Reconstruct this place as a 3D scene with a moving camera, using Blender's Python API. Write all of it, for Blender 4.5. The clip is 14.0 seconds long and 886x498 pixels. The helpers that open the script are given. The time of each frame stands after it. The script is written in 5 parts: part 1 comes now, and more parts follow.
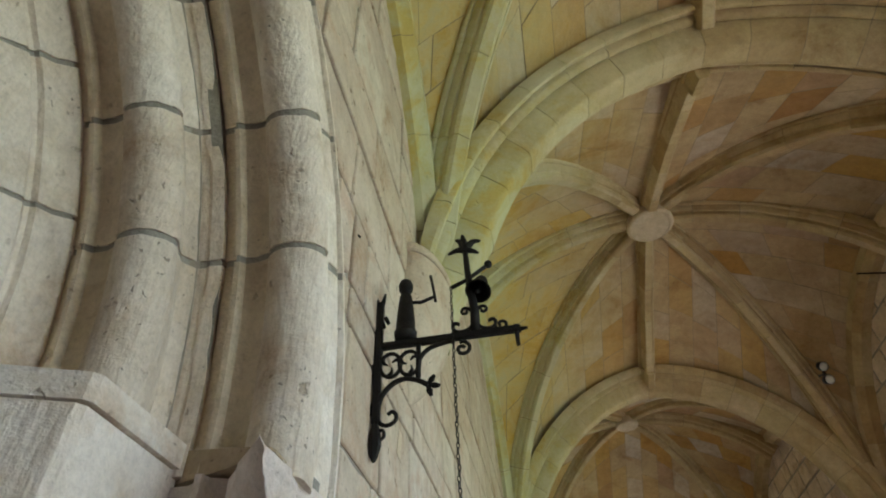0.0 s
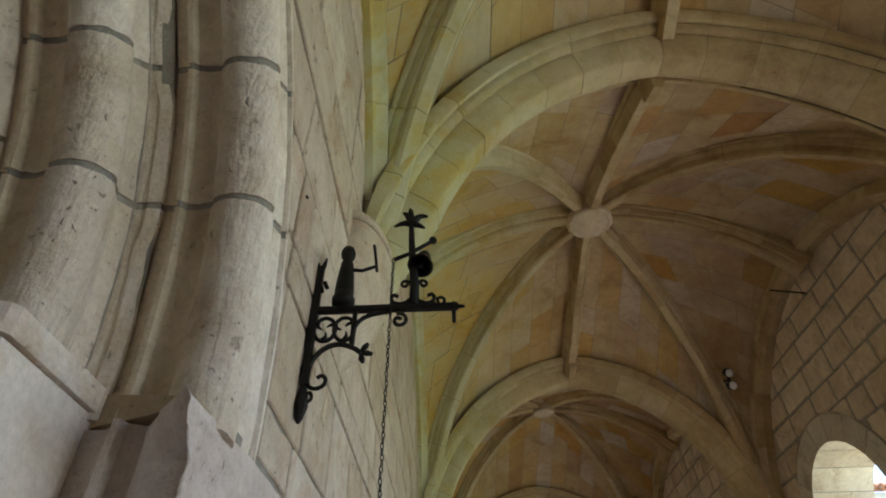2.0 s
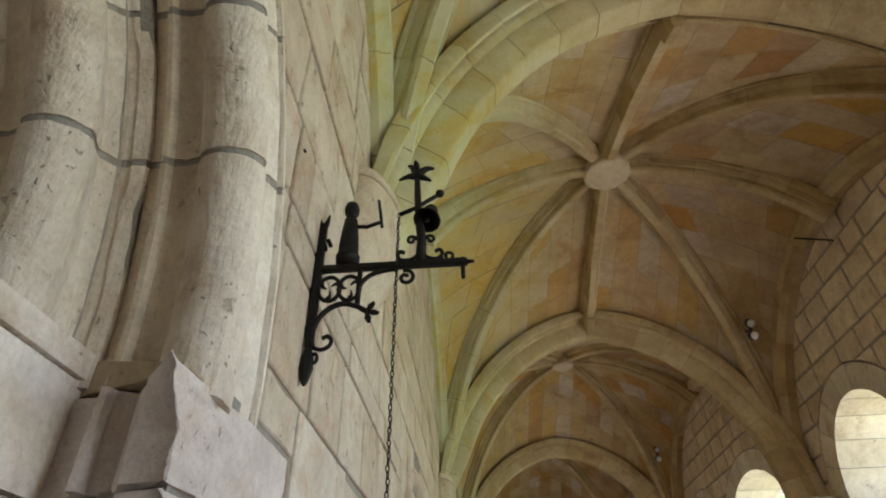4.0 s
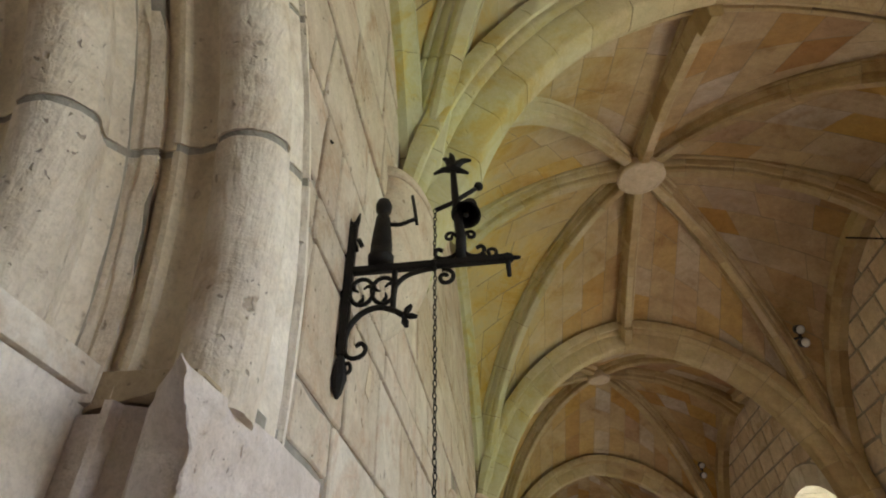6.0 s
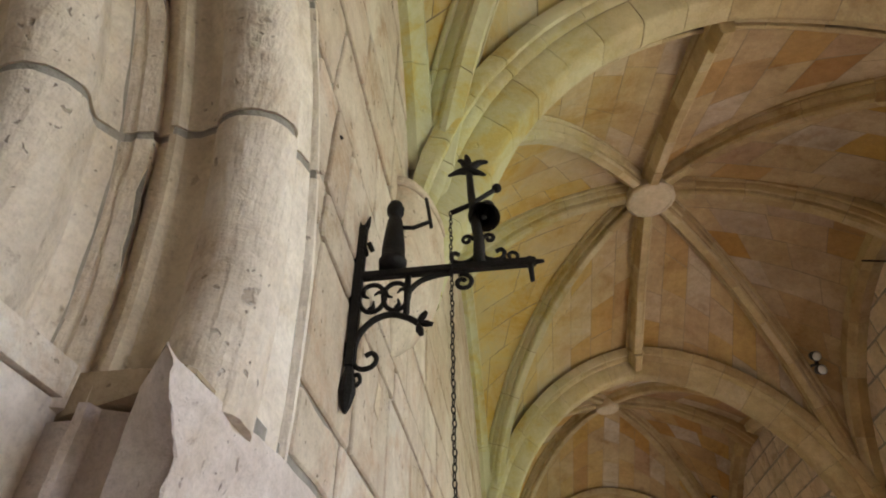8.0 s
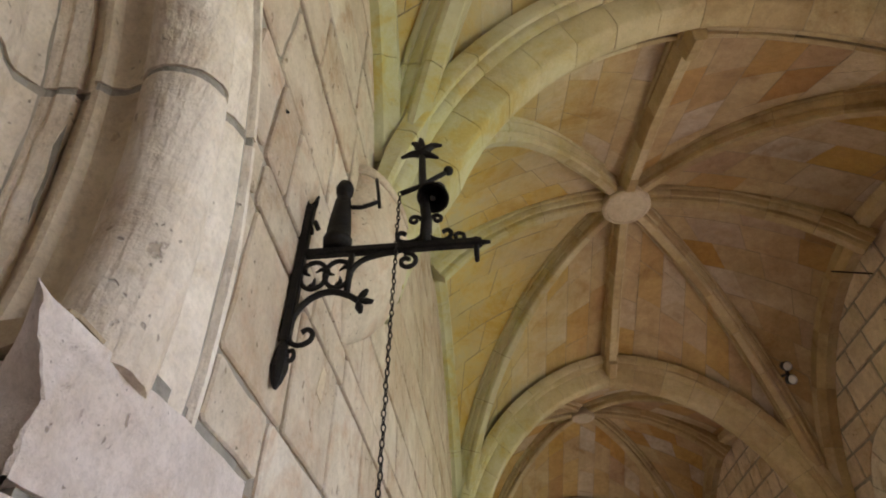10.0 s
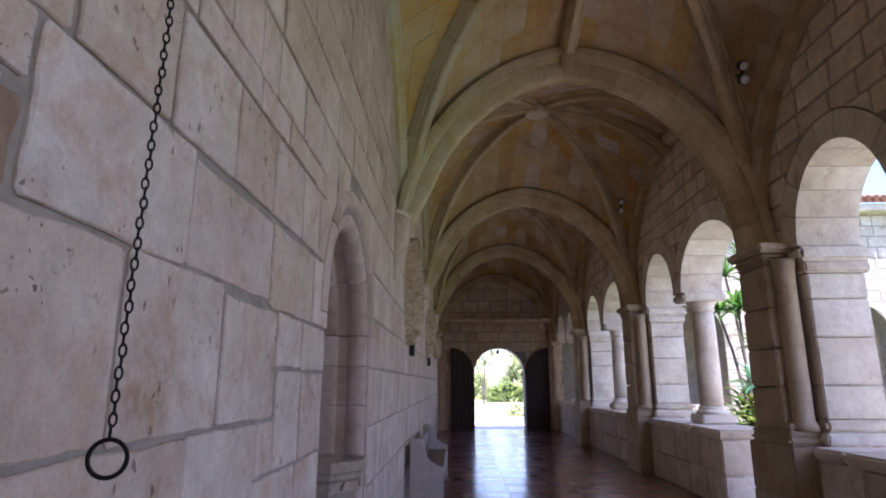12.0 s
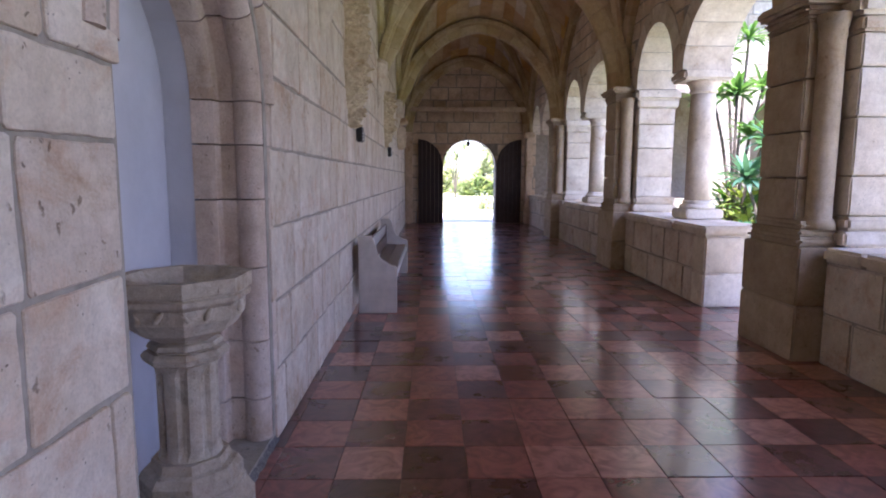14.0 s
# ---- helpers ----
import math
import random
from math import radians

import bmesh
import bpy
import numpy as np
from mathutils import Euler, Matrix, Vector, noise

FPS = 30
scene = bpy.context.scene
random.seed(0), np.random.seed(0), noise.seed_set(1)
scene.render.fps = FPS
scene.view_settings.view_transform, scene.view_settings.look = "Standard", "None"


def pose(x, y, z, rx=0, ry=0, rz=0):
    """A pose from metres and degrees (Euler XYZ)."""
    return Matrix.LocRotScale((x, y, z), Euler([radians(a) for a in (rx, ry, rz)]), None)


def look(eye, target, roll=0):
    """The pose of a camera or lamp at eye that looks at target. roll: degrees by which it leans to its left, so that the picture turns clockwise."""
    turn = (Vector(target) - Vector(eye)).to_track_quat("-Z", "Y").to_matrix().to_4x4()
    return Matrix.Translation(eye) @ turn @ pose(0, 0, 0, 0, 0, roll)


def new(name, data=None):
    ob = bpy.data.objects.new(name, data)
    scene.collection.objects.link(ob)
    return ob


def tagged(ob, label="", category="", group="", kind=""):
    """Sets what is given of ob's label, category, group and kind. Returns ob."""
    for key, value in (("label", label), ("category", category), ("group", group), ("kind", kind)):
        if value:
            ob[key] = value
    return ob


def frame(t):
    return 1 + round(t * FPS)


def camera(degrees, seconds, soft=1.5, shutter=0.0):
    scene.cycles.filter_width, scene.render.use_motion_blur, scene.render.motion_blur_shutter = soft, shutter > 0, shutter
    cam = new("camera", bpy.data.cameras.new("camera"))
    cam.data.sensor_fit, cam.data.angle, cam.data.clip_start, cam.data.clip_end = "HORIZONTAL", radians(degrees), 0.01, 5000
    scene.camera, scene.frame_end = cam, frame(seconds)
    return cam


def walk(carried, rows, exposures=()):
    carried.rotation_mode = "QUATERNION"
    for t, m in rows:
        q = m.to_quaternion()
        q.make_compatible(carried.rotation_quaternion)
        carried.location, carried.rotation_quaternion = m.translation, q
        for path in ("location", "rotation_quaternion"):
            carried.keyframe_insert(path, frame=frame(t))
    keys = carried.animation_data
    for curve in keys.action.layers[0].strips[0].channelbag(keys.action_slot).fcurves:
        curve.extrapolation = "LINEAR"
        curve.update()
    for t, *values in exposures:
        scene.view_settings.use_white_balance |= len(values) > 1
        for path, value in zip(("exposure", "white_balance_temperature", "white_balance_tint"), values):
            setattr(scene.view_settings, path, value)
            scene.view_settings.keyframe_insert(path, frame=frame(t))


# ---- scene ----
cam = camera(74.9, 14.0, soft=1.9)
PATH = [
    (0, (0.437, 0.434, 1.541), (0.228, 1.879, 2.907), -3.0),
    (0.5, (0.436, 0.434, 1.536), (0.304, 1.851, 2.941), -2.7),
    (1, (0.437, 0.425, 1.535), (0.365, 1.856, 2.93), -2.2),
    (1.5, (0.434, 0.425, 1.533), (0.401, 1.894, 2.89), -1.8),
    (2, (0.421, 0.434, 1.528), (0.408, 1.952, 2.831), -1.6),
    (2.5, (0.424, 0.466, 1.531), (0.406, 2.038, 2.769), -1.3),
    (3, (0.429, 0.49, 1.545), (0.4, 2.11, 2.718), -1.5),
    (5.5, (0.468, 0.581, 1.61), (0.313, 2.15, 2.841), -1.4),
    (6, (0.395, 0.661, 1.624), (0.231, 2.224, 2.861), -1.4),
    (6.5, (0.356, 0.702, 1.634), (0.186, 2.257, 2.881), -1.2),
    (7, (0.333, 0.729, 1.651), (0.164, 2.262, 2.925), -1.2),
    (9.5, (0.403, 0.848, 1.618), (0.267, 2.329, 2.955), -1.1),
    (10, (0.433, 0.86, 1.606), (0.322, 2.341, 2.944), -1.1),
    (10.5, (0.478, 0.88, 1.59), (0.357, 2.418, 2.862), -1.0),
    (11, (0.535, 0.932, 1.566), (0.397, 2.621, 2.63), -0.8),
    (11.5, (0.607, 0.992, 1.556), (0.491, 2.836, 2.323), -0.2),
    (12, (0.678, 1.086, 1.536), (0.628, 3.033, 1.989), -0.0),
    (12.5, (0.698, 1.326, 1.519), (0.69, 3.323, 1.642), 0.1),
    (13, (0.722, 1.633, 1.508), (0.731, 3.623, 1.309), 0.2),
    (13.5, (0.794, 1.995, 1.487), (0.829, 3.981, 1.246), 0.3),
    (14, (0.884, 2.365, 1.495), (0.921, 4.349, 1.251), 0.2),
]
EXPOSURES = [(0, 2.4, 6000, 13), (0.5, 2.27, 6050, 15), (1.5, 1.82, 6100, 18), (3, 2.44, 6150, 17), (6.5, 2.41, 6600, 22), (7.2, 2.48, 6650, 23), (9.5, 2.74, 6600, 29), (10, 2.48, 6600, 29), (10.5, 2.22, 6450, 31), (11, 2.0, 6200, 33), (12, 1.61, 5550, 39), (12.5, 1.7, 5450, 42), (13, 1.7, 5450, 41), (14, 2.14, 5650, 39)]
walk(cam, [(t, look(eye, target, roll)) for t, eye, target, roll in PATH], EXPOSURES)

# ---- world, sun, exposure ----
world = bpy.data.worlds.new("sky")
scene.world = world
world.use_nodes = True
wn = world.node_tree
SKY_PANEL = 11.0
SUN_EL, SUN_AZ = 74.0, 4.0  # height above the horizon; degrees from -y towards +x
sky = wn.nodes.new("ShaderNodeTexSky")
sky.sky_type = "NISHITA"
sky.sun_disc = False
sky.sun_elevation = radians(SUN_EL)
sky.sun_rotation = radians(180 - SUN_AZ)
wn.links.new(sky.outputs[0], wn.nodes["Background"].inputs[0])
wn.nodes["Background"].inputs[1].default_value = 0.15
sun = new("sun", bpy.data.lights.new("sun", "SUN"))
sun.data.energy, sun.data.angle, sun.data.color = 5.0, radians(0.5), (1.0, 0.95, 0.86)
sd = Vector((math.sin(radians(SUN_AZ)) * math.cos(radians(SUN_EL)), -math.cos(radians(SUN_AZ)) * math.cos(radians(SUN_EL)), math.sin(radians(SUN_EL))))
sun.matrix_world = look(sd * 60, (0, 0, 0))

# sky light through the arcade's openings, one soft panel for each bay
for y, share in ((-0.3, 1.9), (4.4, 0.33), (9.6, 0.38), (14.6, 0.34), (19.5, 0.34)):  # plants and the next wing shade the far bays
    a = new("sky_opening", bpy.data.lights.new("sky_opening", "AREA"))
    a.data.shape, a.data.size, a.data.size_y = "RECTANGLE", 3.6, 2.4
    a.data.energy, a.data.color = SKY_PANEL * share, (0.95, 1.0, 0.96)
    a.matrix_world = look((4.95, y, 2.1), (2.5, y, 2.0 if y < 2 else 1.3))

# ---- plan ----
VAULT_Y = [-6.55, -1.95, 2.73, 7.5, 12.3, 17.1, 21.55]  # transverse arches
XC, XL, XR = 2.0, 0.0, 4.08                             # ridge, left wall, right wall of the vault
SPRING, KEY, CROWN, WALLTOP = 2.9, 5.37, 6.06, 5.34
FAR = 21.58
BACK = -6.55
PORTAL_Y, PORTAL_Z = 0.05, 2.05

# ---- materials ----


def material(name, build):
    m = bpy.data.materials.new(name)
    m.use_nodes = True
    nt = m.node_tree
    bsdf = nt.nodes["Principled BSDF"]
    build(nt, bsdf)
    return m


def node(nt, kind, **values):
    n = nt.nodes.new(kind)
    for key, value in values.items():
        if key in n.inputs:
            n.inputs[key].default_value = value
    return n


def ramp(nt, source, stops):
    r = nt.nodes.new("ShaderNodeValToRGB")
    while len(r.color_ramp.elements) < len(stops):
        r.color_ramp.elements.new(0.5)
    for e, (p, c) in zip(r.color_ramp.elements, stops):
        e.position = p
        e.color = (*c, 1) if len(c) == 3 else c
    nt.links.new(source, r.inputs[0])
    return r.outputs[0]


def mix(nt, fac, a, b, mode="MIX"):
    m = nt.nodes.new("ShaderNodeMix")
    m.data_type, m.blend_type = "RGBA", mode
    for sock, value in ((m.inputs[0], fac), (m.inputs[6], a), (m.inputs[7], b)):
        if isinstance(value, (int, float)):
            sock.default_value = value
        elif isinstance(value, tuple):
            sock.default_value = (*value, 1)
        else:
            nt.links.new(value, sock)
    return m.outputs[2]


def stone(name, colours, island=False, rough=0.85, pits=0.35, scale=1.0, stain=(0.42, 0.33, 0.2), stain_amount=0.35, tool=0.0, bounce=0.0, bounce_tints=()):
    """Limestone: a colour for each block, clouds, stains, pits and grain."""
    def build(nt, bsdf):
        geo = nt.nodes.new("ShaderNodeNewGeometry")
        info = nt.nodes.new("ShaderNodeObjectInfo")
        tex = nt.nodes.new("ShaderNodeTexCoord")
        rnd = geo.outputs["Random Per Island"] if island else info.outputs["Random"]
        steps = [(i / max(2, len(colours)), c) for i, c in enumerate(colours if len(colours) > 1 else colours * 2)]
        base = ramp(nt, rnd, steps)
        shift = nt.nodes.new("ShaderNodeVectorMath")
        shift.operation = "MULTIPLY_ADD"
        shift.inputs[1].default_value = (91.0, 53.0, 37.0)
        nt.links.new(info.outputs["Random"], shift.inputs[0])
        nt.links.new(tex.outputs["Object"], shift.inputs[2])
        place = shift.outputs[0]
        big = node(nt, "ShaderNodeTexNoise", Scale=2.6 * scale, Detail=5.0, Roughness=0.6)
        nt.links.new(place, big.inputs["Vector"])
        cloud = ramp(nt, big.outputs[0], [(0.3, (0.86, 0.83, 0.79)), (0.66, (1.06, 1.05, 1.04))])
        c = mix(nt, 1.0, base, cloud, "MULTIPLY")
        st = node(nt, "ShaderNodeTexNoise", Scale=5.5 * scale, Detail=6.0, Roughness=0.7, Distortion=0.6)
        nt.links.new(place, st.inputs["Vector"])
        sf = ramp(nt, st.outputs[0], [(0.5, (0, 0, 0)), (0.72, (stain_amount,) * 3)])
        c = mix(nt, sf, c, stain)
        pt = node(nt, "ShaderNodeTexNoise", Scale=1.7 * scale, Detail=8.0, Roughness=0.75, Distortion=0.4)
        nt.links.new(place, pt.inputs["Vector"])
        c = mix(nt, 1.0, c, ramp(nt, pt.outputs[0], [(0.32, (0.74, 0.62, 0.5)), (0.43, (0.97, 0.94, 0.9)), (0.6, (1.12, 1.13, 1.14))]), "MULTIPLY")
        md = node(nt, "ShaderNodeTexNoise", Scale=15.0 * scale, Detail=5.0, Roughness=0.7)
        nt.links.new(place, md.inputs["Vector"])
        c = mix(nt, 0.45, c, ramp(nt, md.outputs[0], [(0.32, (0.74, 0.71, 0.68)), (0.6, (1.08, 1.07, 1.06))]), "MULTIPLY")
        fine = node(nt, "ShaderNodeTexNoise", Scale=85.0 * scale, Detail=5.0, Roughness=0.7)
        nt.links.new(place, fine.inputs["Vector"])
        c = mix(nt, 0.28, c, ramp(nt, fine.outputs[0], [(0.34, (0.55, 0.52, 0.49)), (0.56, (1.03, 1.01, 0.99))]), "MULTIPLY")
        wob = nt.nodes.new("ShaderNodeTexNoise")  # bends the pits out of round
        wob.inputs["Scale"].default_value, wob.inputs["Detail"].default_value = 26.0 * scale, 3.0
        nt.links.new(place, wob.inputs["Vector"])
        bent = nt.nodes.new("ShaderNodeVectorMath")
        bent.operation = "MULTIPLY_ADD"
        bent.inputs[1].default_value = (0.06 / scale,) * 3
        nt.links.new(wob.outputs["Color"], bent.inputs[0])
        nt.links.new(place, bent.inputs[2])
        vor = node(nt, "ShaderNodeTexVoronoi", Scale=34.0 * scale, Randomness=1.0)
        nt.links.new(bent.outputs[0], vor.inputs["Vector"])
        hole = ramp(nt, vor.outputs["Distance"], [(0.09, (0.2, 0.17, 0.14)), (0.16, (1, 1, 1))])
        gate = node(nt, "ShaderNodeTexNoise", Scale=4.0 * scale, Detail=3.0)
        nt.links.new(place, gate.inputs["Vector"])
        gf = ramp(nt, gate.outputs[0], [(0.51, (0, 0, 0)), (0.57, (1, 1, 1))])
        hole = mix(nt, gf, (1.0, 1.0, 1.0), hole)
        mp2 = nt.nodes.new("ShaderNodeMapping")
        mp2.inputs["Scale"].default_value = (1.0, 1.0, 0.45)
        mp2.inputs["Rotation"].default_value = (0.6, 0.2, 0.0)
        nt.links.new(bent.outputs[0], mp2.inputs[0])
        v2 = node(nt, "ShaderNodeTexVoronoi", Scale=17.0 * scale, Randomness=1.0)
        nt.links.new(mp2.outputs[0], v2.inputs["Vector"])
        warp = mix(nt, 0.1, v2.outputs["Distance"], md.outputs[0])
        chip = mix(nt, ramp(nt, pt.outputs[0], [(0.47, (1, 1, 1)), (0.53, (0, 0, 0))]), (1.0, 1.0, 1.0), ramp(nt, warp, [(0.13, (0.36, 0.29, 0.23)), (0.19, (1, 1, 1))]))
        hole = mix(nt, 1.0, hole, chip, "MULTIPLY")
        c = mix(nt, pits, c, hole, "MULTIPLY")
        if bounce:  # yellow-green lawn bounce light painted on the wall side of the first bays
            sep = nt.nodes.new("ShaderNodeSeparateXYZ")
            nt.links.new(geo.outputs["Position"], sep.inputs[0])
            fx = nt.nodes.new("ShaderNodeMapRange")
            fx.inputs[1].default_value, fx.inputs[2].default_value, fx.inputs[3].default_value, fx.inputs[4].default_value = 1.9, 0.1, 0.0, 1.0
            nt.links.new(sep.outputs[0], fx.inputs[0])
            gn = node(nt, "ShaderNodeTexNoise", Scale=1.3, Detail=5.0, Roughness=0.6)
            nt.links.new(geo.outputs["Position"], gn.inputs["Vector"])
            ga = ramp(nt, gn.outputs[0], [(0.3, (bounce * 0.55,) * 3), (0.6, (bounce,) * 3)])
            gm = mix(nt, 1.0, fx.outputs[0], ga, "MULTIPLY")
            fy = nt.nodes.new("ShaderNodeMapRange")
            fy.inputs[1].default_value, fy.inputs[2].default_value, fy.inputs[3].default_value, fy.inputs[4].default_value = 6.0, 13.0, 1.0, 0.3
            nt.links.new(sep.outputs[1], fy.inputs[0])
            gm = mix(nt, 1.0, gm, fy.outputs[0], "MULTIPLY")
            tint = ramp(nt, pt.outputs[0], bounce_tints)
            c = mix(nt, gm, c, tint)
        nt.links.new(c, bsdf.inputs["Base Color"])
        bsdf.inputs["Roughness"].default_value = rough
        h = mix(nt, 0.5, mix(nt, 0.6, fine.outputs[0], md.outputs[0]), st.outputs[0])
        h = mix(nt, 0.8, h, hole, "MULTIPLY")
        if tool:
            wave = node(nt, "ShaderNodeTexNoise", Scale=38.0, Detail=2.0)
            mp = nt.nodes.new("ShaderNodeMapping")
            mp.inputs["Scale"].default_value = (1.5, 1.5, 0.3)
            nt.links.new(place, mp.inputs[0])
            nt.links.new(mp.outputs[0], wave.inputs["Vector"])
            h = mix(nt, tool, h, wave.outputs[0], "ADD")
        bump = node(nt, "ShaderNodeBump", Strength=0.75, Distance=0.02)
        nt.links.new(h, bump.inputs["Height"])
        nt.links.new(bump.outputs[0], bsdf.inputs["Normal"])
    return material(name, build)


def plain(name, colour, rough=0.6, metal=0.0, vary=0.25, scale=12.0, bump=0.3, second=None):
    def build(nt, bsdf):
        tex = nt.nodes.new("ShaderNodeTexCoord")
        n = node(nt, "ShaderNodeTexNoise", Scale=scale, Detail=6.0, Roughness=0.65)
        nt.links.new(tex.outputs["Object"], n.inputs["Vector"])
        other = second or tuple(x * (1 - vary) for x in colour)
        c = ramp(nt, n.outputs[0], [(0.35, other), (0.65, colour)])
        nt.links.new(c, bsdf.inputs["Base Color"])
        bsdf.inputs["Roughness"].default_value = rough
        bsdf.inputs["Metallic"].default_value = metal
        f = node(nt, "ShaderNodeTexNoise", Scale=scale * 7, Detail=4.0)
        nt.links.new(tex.outputs["Object"], f.inputs["Vector"])
        b = node(nt, "ShaderNodeBump", Strength=bump, Distance=0.006)
        nt.links.new(f.outputs[0], b.inputs["Height"])
        nt.links.new(b.outputs[0], bsdf.inputs["Normal"])
    return material(name, build)


def leaf_material(name, colour, second, rough=0.42):
    """Glossy leaf that glows a little when the sun is behind it."""
    def build(nt, bsdf):
        tex = nt.nodes.new("ShaderNodeTexCoord")
        geo = nt.nodes.new("ShaderNodeNewGeometry")
        n = node(nt, "ShaderNodeTexNoise", Scale=2.0, Detail=5.0, Roughness=0.65)
        nt.links.new(tex.outputs["Object"], n.inputs["Vector"])
        c = ramp(nt, n.outputs[0], [(0.35, second), (0.65, colour)])
        c = mix(nt, 0.8, c, ramp(nt, geo.outputs["Random Per Island"], [(0.0, (0.6, 0.65, 0.6)), (0.6, (1.0, 1.0, 1.0)), (1.0, (1.5, 1.4, 1.1))]), "MULTIPLY")
        nt.links.new(c, bsdf.inputs["Base Color"])
        bsdf.inputs["Roughness"].default_value = rough
        glow = nt.nodes.new("ShaderNodeBsdfTranslucent")
        nt.links.new(mix(nt, 1.0, c, (1.5, 1.5, 0.8), "MULTIPLY"), glow.inputs["Color"])
        both = nt.nodes.new("ShaderNodeMixShader")
        both.inputs[0].default_value = 0.4
        nt.links.new(bsdf.outputs[0], both.inputs[1])
        nt.links.new(glow.outputs[0], both.inputs[2])
        nt.links.new(both.outputs[0], nt.nodes["Material Output"].inputs["Surface"])
    return material(name, build)


def floor_tile_material(name, colours, smooth, coarse):
    def build(nt, bsdf):
        geo = nt.nodes.new("ShaderNodeNewGeometry")
        info = nt.nodes.new("ShaderNodeObjectInfo")
        tex = nt.nodes.new("ShaderNodeTexCoord")
        pos = geo.outputs["Position"]
        add = nt.nodes.new("ShaderNodeMath")
        add.operation = "ADD"
        nt.links.new(geo.outputs["Random Per Island"], add.inputs[0])
        nt.links.new(info.outputs["Random"], add.inputs[1])
        fr = nt.nodes.new("ShaderNodeMath")
        fr.operation = "FRACT"
        nt.links.new(add.outputs[0], fr.inputs[0])
        base = ramp(nt, fr.outputs[0], [(k / len(colours), col) for k, col in enumerate(colours)])
        n = node(nt, "ShaderNodeTexNoise", Scale=6.0, Detail=6.0, Distortion=2.4)
        nt.links.new(pos, n.inputs["Vector"])
        c = mix(nt, 1.0, base, ramp(nt, n.outputs[0], [(0.36, (0.68, 0.62, 0.6)), (0.5, (0.98, 0.97, 0.96)), (0.64, (1.25, 1.3, 1.3))]), "MULTIPLY")
        nt.links.new(c, bsdf.inputs["Base Color"])
        r = node(nt, "ShaderNodeTexNoise", Scale=2.2, Detail=5.0, Roughness=0.65)
        nt.links.new(pos, r.inputs["Vector"])
        bsdf.inputs["IOR"].default_value = 1.5
        bsdf.inputs["Coat Weight"].default_value = 1.0  # wax polish
        bsdf.inputs["Coat Roughness"].default_value = 0.15
        bsdf.inputs["Coat IOR"].default_value = 1.55
        rr = ramp(nt, r.outputs[0], [(0.3, (smooth,) * 3), (0.7, (coarse,) * 3)])
        nt.links.new(rr, bsdf.inputs["Roughness"])
        b = node(nt, "ShaderNodeBump", Strength=0.16, Distance=0.003)
        nt.links.new(n.outputs[0], b.inputs["Height"])
        nt.links.new(b.outputs[0], bsdf.inputs["Normal"])
    return material(name, build)


WALL_COLS = [(0.66, 0.6, 0.515), (0.62, 0.55, 0.455), (0.7, 0.65, 0.575), (0.59, 0.505, 0.4), (0.68, 0.62, 0.54), (0.63, 0.555, 0.475)]
M_WALL = stone("limestone_ashlar", WALL_COLS, pits=0.75, stain=(0.52, 0.34, 0.22), stain_amount=0.8)
M_WALL_FAR = stone("limestone_ashlar_joined", WALL_COLS, island=True, pits=0.6, stain=(0.5, 0.34, 0.22), stain_amount=0.5)
# warmer ashlar; on the end wall its brown stands in for low light
WARM_COLS = [(0.74, 0.63, 0.49), (0.68, 0.56, 0.42), (0.78, 0.68, 0.55), (0.63, 0.5, 0.36), (0.72, 0.6, 0.46)]
M_WARM = stone("warm_limestone_ashlar", WARM_COLS, pits=0.6, stain=(0.48, 0.32, 0.18), stain_amount=0.5)
M_WARM_FAR = stone("warm_limestone_ashlar_joined", WARM_COLS, island=True, pits=0.6, stain=(0.48, 0.32, 0.18), stain_amount=0.5)
M_DRESSED = stone("dressed_limestone", [(0.78, 0.715, 0.63), (0.74, 0.675, 0.59), (0.81, 0.755, 0.68)], tool=0.5, pits=0.5, stain=(0.56, 0.42, 0.24), stain_amount=0.45)
M_BROKEN = stone("broken_limestone", [(0.7, 0.64, 0.61)], pits=0.6, scale=1.6, stain=(0.6, 0.48, 0.36), stain_amount=0.35)
M_JAMB = stone("niche_jamb_limestone", [(0.6, 0.5, 0.43), (0.64, 0.55, 0.48), (0.56, 0.46, 0.38)], pits=0.5, stain=(0.42, 0.28, 0.2), stain_amount=0.5)
M_IMPOST = stone("white_impost_limestone", [(0.82, 0.79, 0.74)], pits=0.3, stain=(0.6, 0.5, 0.36), stain_amount=0.2)
M_HOLLOW = stone("weathered_limestone", [(0.76, 0.68, 0.54), (0.72, 0.64, 0.51)], stain=(0.4, 0.31, 0.2))
M_RIB = stone("rib_limestone", [(0.53, 0.42, 0.23), (0.49, 0.37, 0.19), (0.58, 0.48, 0.29), (0.52, 0.4, 0.2), (0.56, 0.45, 0.28), (0.44, 0.32, 0.16)], island=True, bounce=0.85, bounce_tints=[(0.38, (0.66, 0.55, 0.15)), (0.45, (0.62, 0.63, 0.31)), (0.55, (0.66, 0.71, 0.49))], stain=(0.45, 0.3, 0.12), stain_amount=0.4, pits=0.2)
M_WEB = stone("vault_limestone", [(0.47, 0.33, 0.165), (0.52, 0.4, 0.25), (0.52, 0.32, 0.075), (0.54, 0.44, 0.31), (0.47, 0.25, 0.05), (0.48, 0.34, 0.17), (0.54, 0.46, 0.36), (0.38, 0.19, 0.055), (0.5, 0.37, 0.2)], island=True, bounce=0.92, bounce_tints=[(0.4, (0.7, 0.48, 0.08)), (0.5, (0.7, 0.58, 0.22)), (0.6, (0.6, 0.57, 0.3))], stain=(0.42, 0.27, 0.12), stain_amount=0.45, pits=0.2)
